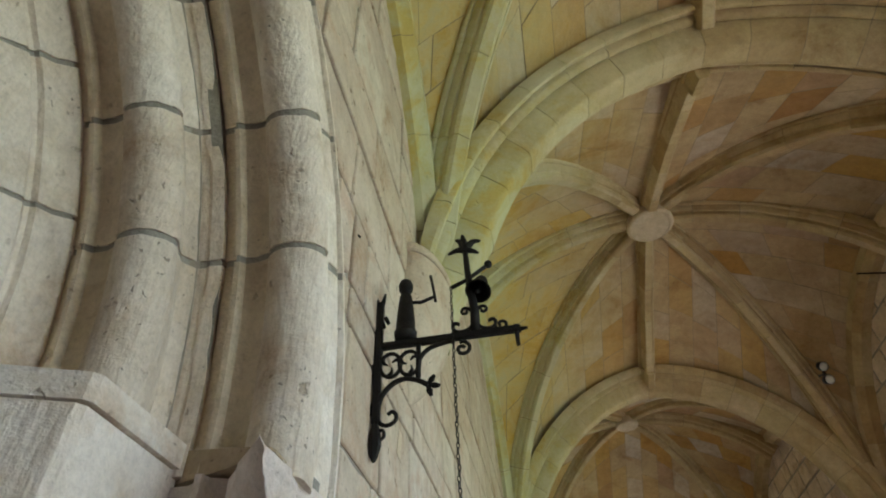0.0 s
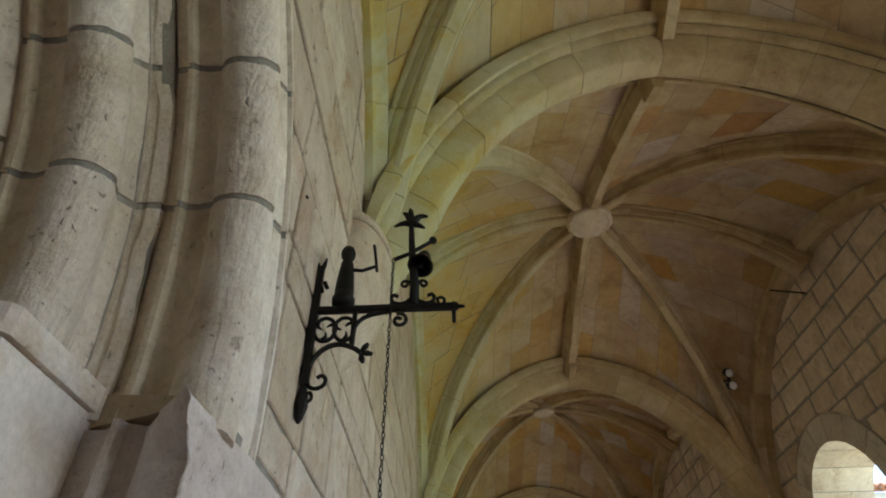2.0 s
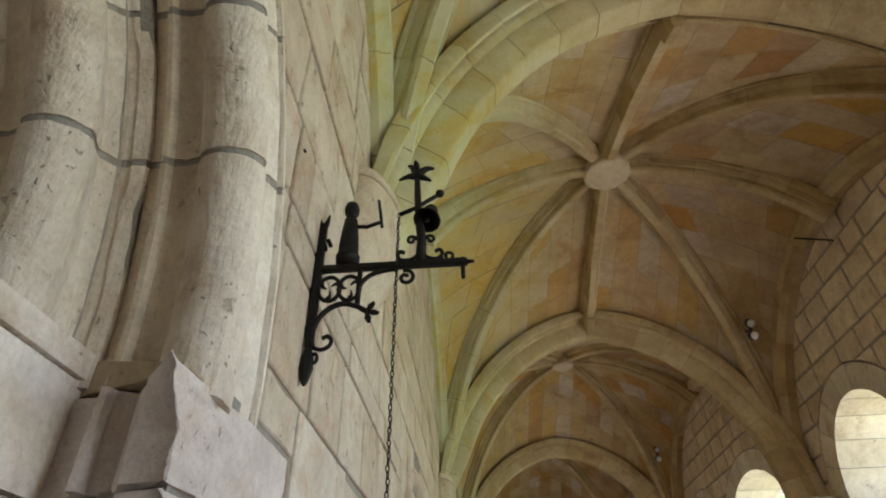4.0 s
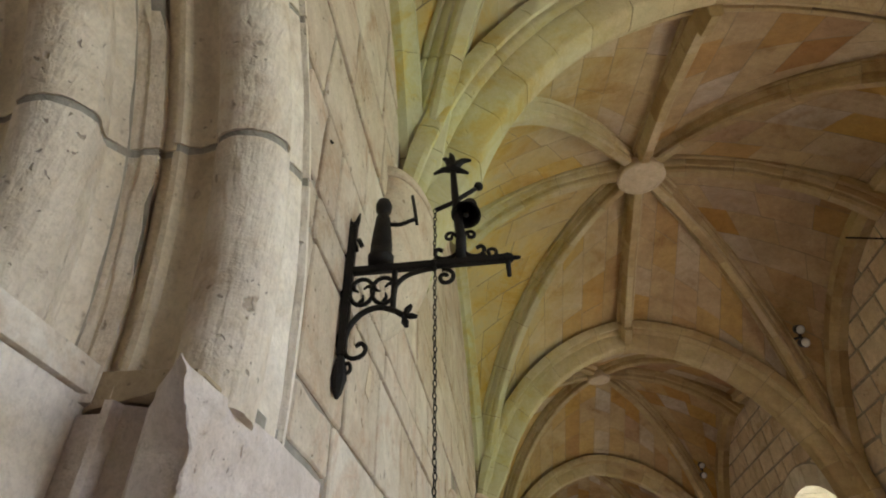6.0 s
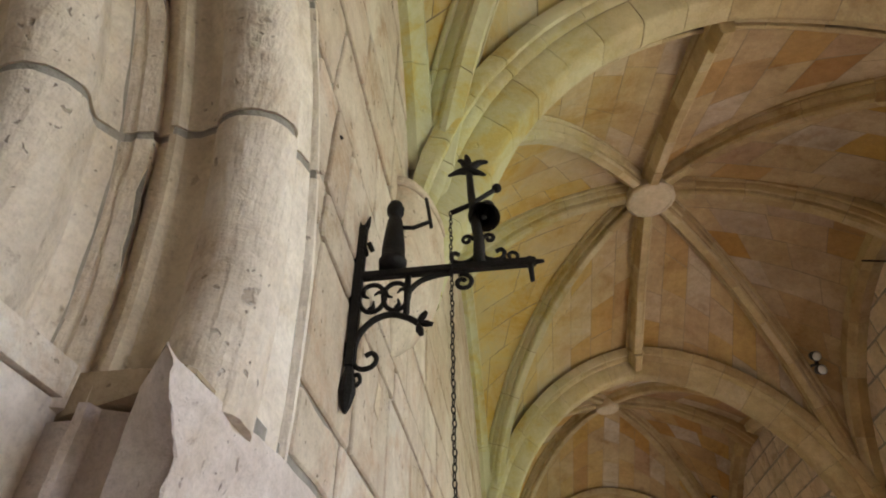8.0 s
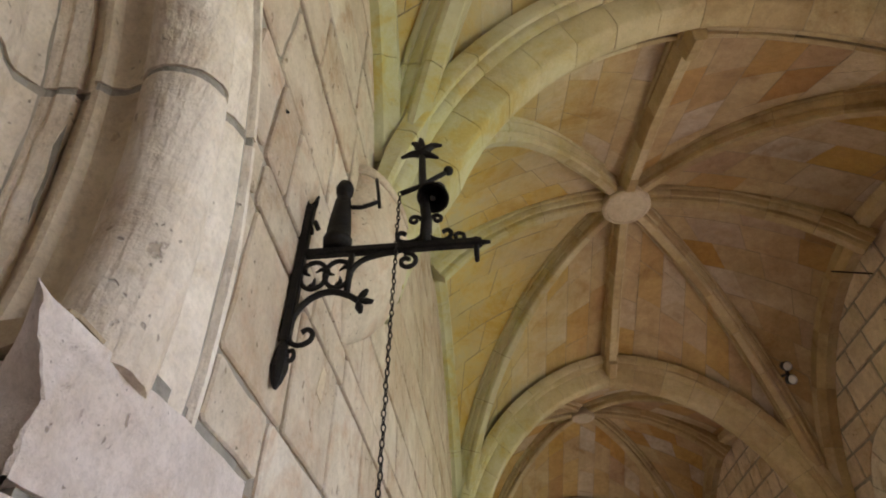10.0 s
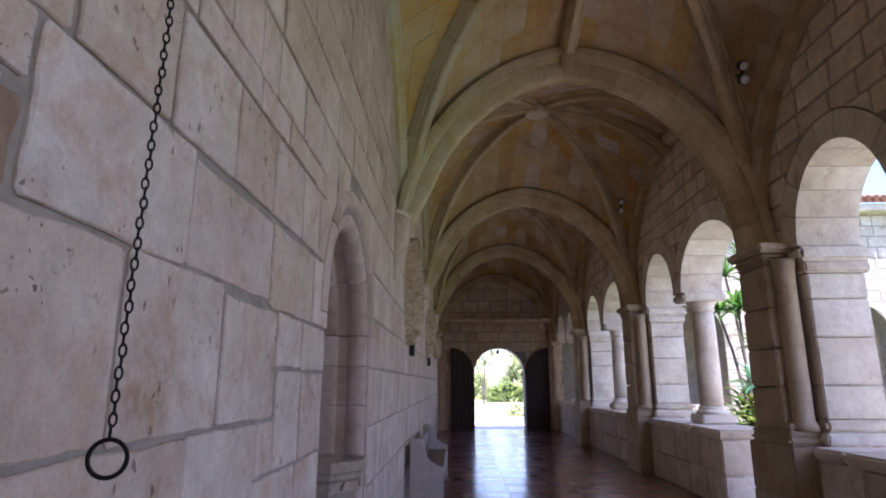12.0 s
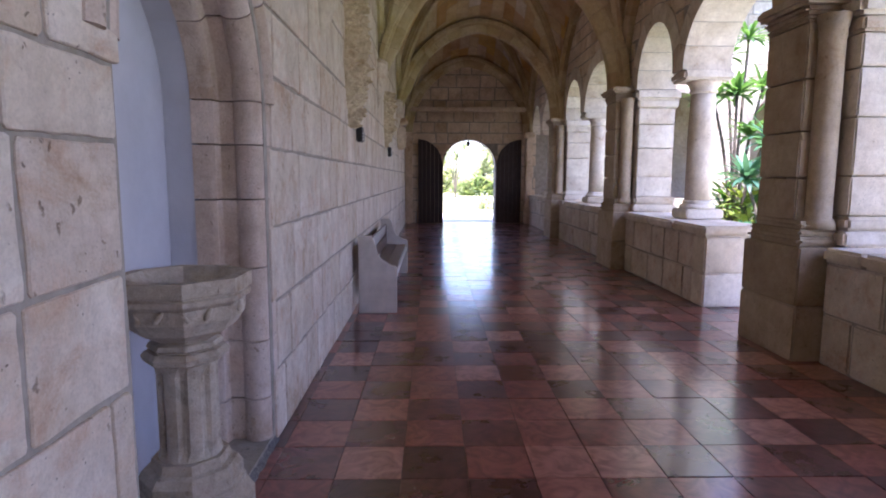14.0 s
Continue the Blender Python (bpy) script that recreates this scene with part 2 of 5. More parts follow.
M_PIER = stone("pier_limestone", [(0.72, 0.66, 0.56), (0.76, 0.71, 0.62), (0.68, 0.61, 0.5)], pits=0.6, stain=(0.45, 0.37, 0.27), stain_amount=0.3)
# tan stone with shade and warm bounce put into its colour
M_SHADED_TAN = stone("shaded_tan_limestone", [(0.48, 0.39, 0.27), (0.42, 0.34, 0.23), (0.52, 0.43, 0.31)], pits=0.5, stain=(0.36, 0.26, 0.16), stain_amount=0.4)
M_BROWN = stone("brown_patch_stone", [(0.34, 0.24, 0.16)], stain=(0.2, 0.13, 0.08), pits=0.5)
M_MORTAR = plain("grey_lime_mortar", (0.4, 0.35, 0.285), 0.95, vary=0.35, scale=9, bump=0.8)
M_POINT = plain("grey_pointing", (0.37, 0.34, 0.29), 0.95, vary=0.35, scale=14, bump=0.9)
M_VMORTAR = plain("vault_mortar", (0.36, 0.28, 0.17), 0.95, vary=0.4, scale=9, bump=0.8)
M_BOSS = stone("boss_limestone", [(0.62, 0.52, 0.37)], pits=0.3, stain_amount=0.3)
M_PLASTER = plain("pale_plaster", (0.54, 0.54, 0.58), 0.9, vary=0.12, scale=3)
M_IRON = plain("wrought_iron", (0.022, 0.02, 0.019), 0.6, 0.6, vary=0.5, scale=25, bump=0.5)
M_WOOD = plain("dark_door_wood", (0.055, 0.032, 0.026), 0.55, vary=0.5, scale=8)
M_BENCHSEAT = plain("worn_bench_wood", (0.19, 0.13, 0.1), 0.35, vary=0.4, scale=10)
M_FONT = stone("font_stone", [(0.5, 0.44, 0.35)], stain=(0.2, 0.17, 0.13), stain_amount=0.6, pits=0.5, scale=1.8)
M_CARVE = stone("carved_stone", [(0.62, 0.52, 0.36)], stain=(0.2, 0.13, 0.06), stain_amount=0.6, scale=2.0)
M_TILE = floor_tile_material("red_floor_tile", [(0.26, 0.075, 0.052), (0.32, 0.115, 0.08), (0.21, 0.055, 0.04), (0.28, 0.09, 0.066), (0.38, 0.17, 0.125)], 0.3, 0.45)
M_TILE_DARK = floor_tile_material("dark_floor_tile", [(0.075, 0.02, 0.02), (0.11, 0.032, 0.027), (0.06, 0.018, 0.02), (0.15, 0.045, 0.036)], 0.22, 0.36)
M_GROUT = plain("dark_grout", (0.2, 0.13, 0.11), 0.7, vary=0.3)
M_GRAVEL = plain("sill_gravel", (0.24, 0.22, 0.2), 0.95, second=(0.08, 0.075, 0.07), scale=40, bump=1.0)
M_LENS = plain("lamp_glass", (0.75, 0.75, 0.72), 0.15, vary=0.05)
M_LAMP = plain("lamp_housing", (0.03, 0.03, 0.03), 0.5)
M_GRASS = plain("lawn", (0.15, 0.21, 0.07), 0.9, second=(0.1, 0.14, 0.045), scale=3)
M_BOUNCE = plain("bounce_paving", (0.5, 0.5, 0.43), 0.9, vary=0.3, scale=4)
M_PATH = plain("pale_path", (0.86, 0.83, 0.77), 0.9, vary=0.2, scale=2)
M_LEAF = leaf_material("glossy_leaf", (0.12, 0.26, 0.07), (0.06, 0.14, 0.04))
M_LEAF2 = leaf_material("yellow_green_leaf", (0.38, 0.44, 0.12), (0.2, 0.3, 0.06))
M_LEAF3 = leaf_material("blue_green_leaf", (0.1, 0.24, 0.17), (0.05, 0.14, 0.1))
# leaf colour washed out to stand in for the glare outdoors
M_GLARELEAF = leaf_material("glare_paled_leaf", (0.58, 0.61, 0.5), (0.4, 0.46, 0.34), 0.6)
M_BUSH = leaf_material("grey_green_leaf", (0.34, 0.42, 0.24), (0.2, 0.28, 0.13), 0.6)
M_DRYLAWN = plain("sunlit_lawn", (0.5, 0.5, 0.27), 0.9, second=(0.36, 0.4, 0.18), scale=1.5)
M_PINK = leaf_material("pink_leaf", (0.45, 0.12, 0.14), (0.25, 0.06, 0.08))
M_BARK = plain("cane_bark", (0.2, 0.17, 0.13), 0.9, vary=0.5, scale=14)
M_ROOF = plain("terracotta_roof", (0.42, 0.2, 0.12), 0.8, vary=0.4, scale=5)

# ---- helpers of this scene ----


def mesh(name, verts, faces, mats, parent=None, label="", smooth=False, slots=None):
    me = bpy.data.meshes.new(name)
    me.from_pydata([tuple(v) for v in verts], [], faces)
    for m in mats if isinstance(mats, (list, tuple)) else [mats]:
        me.materials.append(m)
    if slots:
        me.polygons.foreach_set("material_index", slots)
    me.validate()
    me.update()
    if smooth:
        me.shade_smooth()
        me.set_sharp_from_angle(angle=radians(38))
    ob = new(name, me)
    if parent:
        ob.parent = parent
    if label:
        ob["label"] = label
    return ob


def part(name, bm, material, parent, label="", smooth=False):
    bmesh.ops.recalc_face_normals(bm, faces=bm.faces)
    me = bpy.data.meshes.new(name)
    bm.to_mesh(me)
    bm.free()
    me.materials.append(material)
    if smooth:
        me.polygons.foreach_set("use_smooth", [True] * len(me.polygons))
    ob = new(name, me)
    if parent:
        ob.parent = parent
    if label:
        ob["label"] = label
    return ob


def empty(name, place=(0, 0, 0), label="", category="", group="", kind=""):
    e = new(name)
    e.empty_display_size = 0.1
    e.location = place
    return tagged(e, label, category, group, kind)


def box(bm, x0, x1, y0, y1, z0, z1, bevel=0.0):
    made = bmesh.ops.create_cube(bm, size=1.0, matrix=Matrix.LocRotScale(((x0 + x1) / 2, (y0 + y1) / 2, (z0 + z1) / 2), None, (x1 - x0, y1 - y0, z1 - z0)))
    if bevel:
        edges = {e for v in made["verts"] for e in v.link_edges}
        bmesh.ops.bevel(bm, geom=list(edges), offset=bevel, segments=2, affect="EDGES")
    return bm


def lathe(bm, profile, centre, n=20, start=0.0, end=360.0):
    """Turns (radius, height) pairs round the vertical at centre."""
    rings = []
    full = abs(end - start) >= 359.9
    steps = n if full else n + 1
    for r, z in profile:
        rings.append([bm.verts.new((centre[0] + r * math.cos(radians(start + (end - start) * i / n)), centre[1] + r * math.sin(radians(start + (end - start) * i / n)), centre[2] + z)) for i in range(steps)])
    for a, b in zip(rings, rings[1:]):
        for i in range(n):
            j = (i + 1) % steps
            bm.faces.new((a[i], a[j], b[j], b[i]))
    if full:
        bm.faces.new(rings[0])
        bm.faces.new(rings[-1])
    return bm


def tube(bm, pts, r, n=8, taper=1.0, flat=1.0, cap=True):
    """A round bar along points; r may end thinner."""
    rings = []
    pts = [Vector(p) for p in pts]
    prev = None
    for i, p in enumerate(pts):
        t = (pts[min(i + 1, len(pts) - 1)] - pts[max(i - 1, 0)]).normalized()
        side = prev - t * prev.dot(t) if prev else t.orthogonal()
        side = side.normalized() if side.length > 1e-6 else t.orthogonal().normalized()
        prev = side
        up = t.cross(side)
        rr = r * (1 + (taper - 1) * i / max(1, len(pts) - 1))
        rings.append([bm.verts.new(p + (side * math.cos(2 * math.pi * k / n) + up * flat * math.sin(2 * math.pi * k / n)) * rr) for k in range(n)])
    for a, b in zip(rings, rings[1:]):
        for k in range(n):
            bm.faces.new((a[k], a[(k + 1) % n], b[(k + 1) % n], b[k]))
    if cap:
        bm.faces.new(rings[0])
        bm.faces.new(rings[-1])
    return bm


def arc_half(a, h, n=18):
    """Half of a pointed arch: (along, up) from the springing to the apex."""
    if h >= a:
        R = (a * a + h * h) / (2 * a)
        top = math.acos(1 - a / R)
        out = []
        for i in range(n + 1):
            f = i / n
            p = (R * (1 - math.cos(top * f)), R * math.sin(top * f))
            q = (a * (1 - math.cos(math.pi / 2 * f)), h * math.sin(math.pi / 2 * f))
            out.append(((p[0] + q[0]) / 2, (p[1] + q[1]) / 2))
        return out
    return [(a * (1 - math.cos(math.pi / 2 * i / n)), h * math.sin(math.pi / 2 * i / n)) for i in range(n + 1)]


def resample(pts, count):
    pts = [Vector(p) for p in pts]
    dist = [0.0]
    for a, b in zip(pts, pts[1:]):
        dist.append(dist[-1] + (b - a).length)
    out, k = [], 0
    for i in range(count + 1):
        d = dist[-1] * i / count
        while k < len(pts) - 2 and dist[k + 1] < d:
            k += 1
        f = (d - dist[k]) / max(1e-9, dist[k + 1] - dist[k])
        out.append(pts[k].lerp(pts[k + 1], min(1.0, f)))
    return out


def voussoirs(verts, faces, slots, pts, side, profile, length, gap=0.005, sub=3, core=0.015, inward=None, closed=False):
    """Adds a rib of separate stones along pts. profile: (across, inwards). side: the direction across, inward: towards the room."""
    pts = [Vector(p) for p in pts]
    total = sum((b - a).length for a, b in zip(pts, pts[1:]))
    count = max(1, round(total / length))
    fine = resample(pts, count * sub)
    side = Vector(side).normalized()

    def frames(points):
        out = []
        for i, p in enumerate(points):
            t = (points[min(i + 1, len(points) - 1)] - points[max(i - 1, 0)]).normalized()
            inn = t.cross(side).normalized()
            if inward is not None and inn.dot(inward) < 0:
                inn = -inn
            out.append((p, t, inn))
        return out

    fr = frames(fine)

    def section(p, inn, shrink=0.0):
        out = []
        if p.x < 1.2 and p.y < 20:  # slimmer where the ribs grow out of the wall corbels
            inn = inn * min(1.0, 0.4 + 0.6 * max(0.0, (p.z - 3.15) / 0.6))
        for a, b in profile:
            s = math.copysign(min(abs(a), max(0.0, abs(a) - shrink)), a)
            out.append(p + side * s + inn * (b - shrink if b > shrink else b))
        return out

    def strip(rings, slot):
        start = len(verts)
        m = len(profile)
        for ring in rings:
            verts.extend(ring)
        for k in range(len(rings) - 1):
            for j in range(m - 1):
                a = start + k * m + j
                faces.append((a, a + 1, a + m + 1, a + m))
                slots.append(slot)
        if slot == 0:
            faces.append(tuple(start + j for j in range(m)))
            faces.append(tuple(start + (len(rings) - 1) * m + j for j in reversed(range(m))))
            slots.extend((slot, slot))

    for c in range(count):
        rings = []
        wob = random.uniform(-0.002, 0.002)
        for s in range(sub + 1):
            p, t, inn = fr[c * sub + s]
            if s == 0:
                p = p + t * gap / 2
            if s == sub:
                p = p - t * gap / 2
            rings.append(section(p + inn * wob, inn))
        strip(rings, 0)
    strip([section(p, inn, core * 0.3) for p, t, inn in fr], 1)


def half_plane_wall(name, x0, x1, y0, y1, z1, openings, mat, label, zb=0.0, swap=False):
    """A wall across x0..x1 between y0 and y1. openings: (centre, half width, spring, rise, bottom, top depth) arched holes through it."""
    ys = {y0, y1}
    for c, w, s, h, b in openings:
        n = 18
        for i in range(n + 1):
            ys.add(round(c - w * math.cos(math.pi * i / n), 4))
    ys = sorted(y for y in ys if y0 <= y <= y1)

    def edge(y, o):
        c, w, s, h, b = o
        return s + h * math.sqrt(max(0.0, 1 - ((y - c) / w) ** 2))

    verts, faces = [], []

    def quad(*p):
        i = len(verts)
        verts.extend(p)
        faces.append(tuple(range(i, i + len(p))))

    for a, b in zip(ys, ys[1:]):
        mid = (a + b) / 2
        o = next((o for o in openings if abs(mid - o[0]) < o[1]), None)
        if o is None:
            spans = [(zb, zb, z1, z1)]
        else:
            spans = [(edge(a, o), edge(b, o), z1, z1)]
            if o[4] > zb:
                spans.append((zb, zb, o[4], o[4]))
                quad((x0, a, o[4]), (x1, a, o[4]), (x1, b, o[4]), (x0, b, o[4]))
            quad((x0, a, edge(a, o)), (x0, b, edge(b, o)), (x1, b, edge(b, o)), (x1, a, edge(a, o)))
        for la, lb, ta, tb in spans:
            quad((x1, a, la), (x1, b, lb), (x1, b, tb), (x1, a, ta))
            quad((x0, b, lb), (x0, a, la), (x0, a, ta), (x0, b, tb))
    for o in openings:
        for y in (o[0] - o[1], o[0] + o[1]):
            quad((x0, y, o[4]), (x1, y, o[4]), (x1, y, o[2]), (x0, y, o[2]))
    quad((x0, y0, zb), (x1, y0, zb), (x1, y0, z1), (x0, y0, z1))
    quad((x0, y1, zb), (x1, y1, zb), (x1, y1, z1), (x0, y1, z1))
    quad((x0, y0, z1), (x1, y0, z1), (x1, y1, z1), (x0, y1, z1))
    if swap:
        verts = [(y, x, z) for x, y, z in verts]
    return tagged(mesh(name, verts, faces, mat), label, "wall", kind="structure")


def stone_faces(outline, place, depth, bevel, verts, faces, sink=0.05):
    """One block of masonry: outline of (u, v) points, place(u, v, out) gives the point in space."""
    n = len(outline)
    cu = sum(p[0] for p in outline) / n
    cv = sum(p[1] for p in outline) / n
    s = len(verts)

    def inset(p, d):
        du, dv = cu - p[0], cv - p[1]
        l = math.hypot(du, dv) or 1
        return p[0] + du / l * d, p[1] + dv / l * d

    for p in outline:
        verts.append(place(*inset(p, bevel), depth))
    for p in outline:
        verts.append(place(*p, depth - bevel * 0.9))
    for p in outline:
        verts.append(place(*p, -sink))
    faces.append(tuple(s + i for i in range(n)))
    for k in (0, n):
        for i in range(n):
            j = (i + 1) % n
            faces.append((s + k + i, s + k + n + i, s + k + n + j, s + k + j))


def rough_outline(u0, u1, v0, v1, rng, jitter=0.008, per=2):
    """A block's outline with uneven edges and worn corners."""
    cs = [(u0 + rng.uniform(0, jitter), v0 + rng.uniform(0, jitter)), (u1 - rng.uniform(0, jitter), v0 + rng.uniform(0, jitter)),
          (u1 - rng.uniform(0, jitter), v1 - rng.uniform(0, jitter)), (u0 + rng.uniform(0, jitter), v1 - rng.uniform(0, jitter))]
    out = []
    for a, b in zip(cs, cs[1:] + cs[:1]):
        ex, ey = b[0] - a[0], b[1] - a[1]
        l = math.hypot(ex, ey) or 1
        nx, ny = -ey / l, ex / l
        c = min(0.2 * l, jitter * rng.uniform(0.5, 1.6)) / l  # the corner is knocked off
        k0 = rng.uniform(0, 50)
        for k in range(per + 2):
            f = c + (1 - 2 * c) * k / (per + 1)
            d = jitter * (0.1 + 0.8 * noise.noise(Vector((k0 + f * l * 5, 0, 0))) + 0.6 * noise.noise(Vector((k0 + f * l * 17, 3, 0))))
            d *= 1.0 if 0 < k <= per else 0.3
            out.append((a[0] + ex * f + nx * d, a[1] + ey * f + ny * d))
    return out


# ---- setting: floor, walls ----
wall_left = half_plane_wall("wall_left", -0.9, -0.007, BACK, FAR + 0.6, 6.3,
                            [(PORTAL_Y, 1.55, PORTAL_Z, 1.55, 0.0), (4.76, 0.72, 1.88, 0.72, 0.06)],
                            M_MORTAR, "cream limestone block wall with grey mortar joints")
floor = mesh("floor", [(-0.9, BACK, -0.012), (4.9, BACK, -0.012), (4.9, FAR + 0.6, -0.012), (-0.9, FAR + 0.6, -0.012), (-0.9, BACK, -0.3), (4.9, BACK, -0.3), (4.9, FAR + 0.6, -0.3), (-0.9, FAR + 0.6, -0.3)],
             [(0, 1, 2, 3), (0, 4, 5, 1), (1, 5, 6, 2), (2, 6, 7, 3), (3, 7, 4, 0), (4, 7, 6, 5)], M_GROUT)
tagged(floor, "polished dark red clay tile floor with thin joints", "floor", kind="structure")

# the arcade on the garden side: piers, and two arches on a middle column in each bay
PIER_NEAR = [-2.65, 2.1, 6.9, 11.75, 16.7]
PIER_LEN = 1.1
WX0, WX1 = 4.13, 4.76
ARCH_SPRING = 2.9
arcade_openings, columns_y, parapets = [], [], []
for i, y in enumerate(PIER_NEAR):
    a = y + PIER_LEN
    b = PIER_NEAR[i + 1] if i + 1 < len(PIER_NEAR) else 21.4
    mid = a + (b - a) * 0.59
    columns_y.append(mid)
    for u0, u1 in ((a, mid - 0.16), (mid + 0.16, b)):
        arcade_openings.append(((u0 + u1) / 2, (u1 - u0) / 2, ARCH_SPRING, 0.84, 0.0))
    parapets.append((a, b))
wall_right = half_plane_wall("wall_right", WX0 + 0.012, WX1, BACK, FAR + 0.6, 6.3,
                             [(c, r, s, h, ARCH_SPRING) for c, r, s, h, _ in arcade_openings], M_MORTAR, "cloister arcade wall of cream limestone blocks", zb=ARCH_SPRING)
bm = bmesh.new()
box(bm, WX0, WX1, BACK, PIER_NEAR[0], 0.0, ARCH_SPRING)
tagged(part("wall_right_end", bm, M_WALL_FAR, None), "plain limestone wall closing the arcade", "wall", kind="structure")
wall_far = half_plane_wall("wall_far", FAR + 0.012, FAR + 0.62, -0.1, 4.9, 6.6, [(2.1, 0.86, 1.9, 0.84, 0.0)], M_MORTAR, "end wall of brown limestone blocks with an arched doorway", swap=True)
wall_back = half_plane_wall("wall_back", BACK - 0.4, BACK - 0.012, -0.1, 4.9, 6.6, [], M_WALL_FAR, "plain limestone end wall", swap=True)


def masonry(name, parent, place, courses, u0, u1, rng, mat, depth=0.004, lengths=(0.35, 0.8), skip=None, push=None, joint=0.02, fixed=None, single=None, bevel=0.008, jitter=0.008):
    """Blocks in courses. skip(u, v): leaves out blocks round that middle; push: clears outlines from openings; single: which blocks are objects of their own."""
    verts, faces = [], []
    count = 0
    for ci, (v0, v1) in enumerate(zip(courses, courses[1:])):
        cuts = list(fixed.get(ci, [])) if fixed else []
        if not cuts:
            u = u0 - rng.uniform(0, lengths[0])
            while u < u1:
                cuts.append(u)
                u += rng.uniform(*lengths)
            cuts.append(u)
        for a, b in zip(cuts, cuts[1:]):
            a, b = max(a, u0), min(b, u1)
            if b - a < 0.06:
                continue
            if skip and skip((a + b) / 2, (v0 + v1) / 2):
                continue
            j = joint / 2
            tilt = rng.uniform(-0.006, 0.006)
            out = rough_outline(a + j, b - j, v0 + j, v1 - j, rng, jitter, 6 if single else 2)
            if push:
                out = [push(*p) for p in out]
                us = [p[0] for p in out]
                vs = [p[1] for p in out]
                if max(us) - min(us) < 0.05 or max(vs) - min(vs) < 0.05:
                    continue
            d = depth + rng.uniform(-0.003, 0.004)
            if single and single((a + b) / 2, (v0 + v1) / 2) and count < 300:
                vv, ff = [], []
                stone_faces(out, place, d, bevel, vv, ff)
                mid = sum((Vector(p) for p in vv), Vector()) / len(vv)
                ob = mesh("stone", [Vector(p) - mid for p in vv], ff, mat[0], parent)
                ob.location = mid
                count += 1
            else:
                stone_faces(out, place, d, bevel, verts, faces)
    if verts:
        tagged(mesh(name, verts, faces, mat[1], parent), kind="stuff")


def push_circle(c, r, s, half_h=None):
    """Clears an arch of half width r on springing s and its jambs."""
    h = half_h or r

    def clear(u, v):
        du = u - c
        if v <= s:
            return ((c + math.copysign(r, du)) if abs(du) < r else u, v)
        q = math.hypot(du / r, (v - s) / h)
        if 0 < q < 1:
            return c + du / q, s + (v - s) / q
        return u, v
    return clear


def chain_push(*fs):
    def clear(u, v):
        for f in fs:
            u, v = f(u, v)
        return u, v
    return clear


# ---- vault ----
def key_height(y):
    """The arches stand a little lower towards the far end."""
    return KEY - (0.1 if y > 10 else 0.0)


def bay_curves(ya, yb):
    ym = (ya + yb) / 2
    out = {}
    for sx, x in ((-1, XL), (1, XR)):
        a = XC - XL if sx < 0 else XR - XC
        for sy, y in ((-1, ya), (1, yb)):
            half = abs(ym - y)
            tr = [(x - sx * u, y, SPRING + w) for u, w in arc_half(a, key_height(y) - SPRING)]
            wl = [(x, y - sy * u, SPRING + w) for u, w in arc_half(half, WALLTOP - SPRING)]
            dx, dy = -sx * a, -sy * half
            ln = math.hypot(dx, dy)
            dg = [(x + dx * u / ln, y + dy * u / ln, SPRING + w) for u, w in arc_half(ln, CROWN - SPRING)]
            out[sx, sy] = tr, wl, dg
    return out


ceiling_verts, ceiling_faces, ceiling_slots = [], [], []


def above_corbel(pts):
    """On the wall side the ribs start on the corbels' tops."""
    return [p for p in pts if p[0] > 2.0 or p[1] > 20 or p[2] > 3.1]


def web(pa, pb, rng, bulge=0.0):
    """Courses of blocks between two curves from the same springing, over a mortar skin."""
    n = 12
    A, B = resample(pa, n * 2), resample(pb, n * 2)
    up = Vector((0, 0, 1))

    def at(u, v, out=0.0):
        f = u * n * 2
        k = min(int(f), n * 2 - 1)
        p = A[k].lerp(A[k + 1], f - k).lerp(B[k].lerp(B[k + 1], f - k), v)
        p.z += bulge * u * u * 4 * v * (1 - v)
        if out:
            d = Vector((XC, p.y, 2.6)) - p
            p = p + d.normalized() * out
        return p

    s = len(ceiling_verts)
    m = 8
    for i in range(n + 1):
        for j in range(m + 1):
            ceiling_verts.append(at(i / n, j / m, -0.015))
    for i in range(n):
        for j in range(m):
            a = s + i * (m + 1) + j
            ceiling_faces.append((a, a + 1, a + m + 2, a + m + 1))
            ceiling_slots.append(1)
    for i in range(3, n):
        u0, u1 = i / n, (i + 1) / n
        width = (at((u0 + u1) / 2, 0) - at((u0 + u1) / 2, 1)).length
        if width < 0.12:
            continue
        cells = max(1, round(width / rng.uniform(0.45, 0.7)))
        off = rng.uniform(0.25, 0.75)
        cuts = [0.0] + [(k + off) / (cells + 0.5) for k in range(cells)] + [1.0]
        g = 0.0025 / max(width, 0.2)
        h = 0.009
        for v0, v1 in zip(cuts, cuts[1:]):
            if v1 - v0 < 3 * g:
                continue
            q = len(ceiling_verts)
            d = rng.uniform(-0.003, 0.004)
            lu = (u1 - u0) * h
            for uu in (u0 + lu, (u0 + u1) / 2, u1 - lu):
                for vv in (v0 + g, (v0 + v1) / 2, v1 - g):
                    ceiling_verts.append(at(uu, vv, 0.004 + d))
            for r in range(2):
                for c in range(2):
                    a = q + r * 3 + c
                    ceiling_faces.append((a, a + 1, a + 4, a + 3))
                    ceiling_slots.append(0)


vault_rng = random.Random(7)


def both_sides(half):
    """A rib's whole section from its half: (across, inwards) from the web to the middle."""
    return [(-a, b) for a, b in half] + [(a, b) for a, b in reversed(half)]


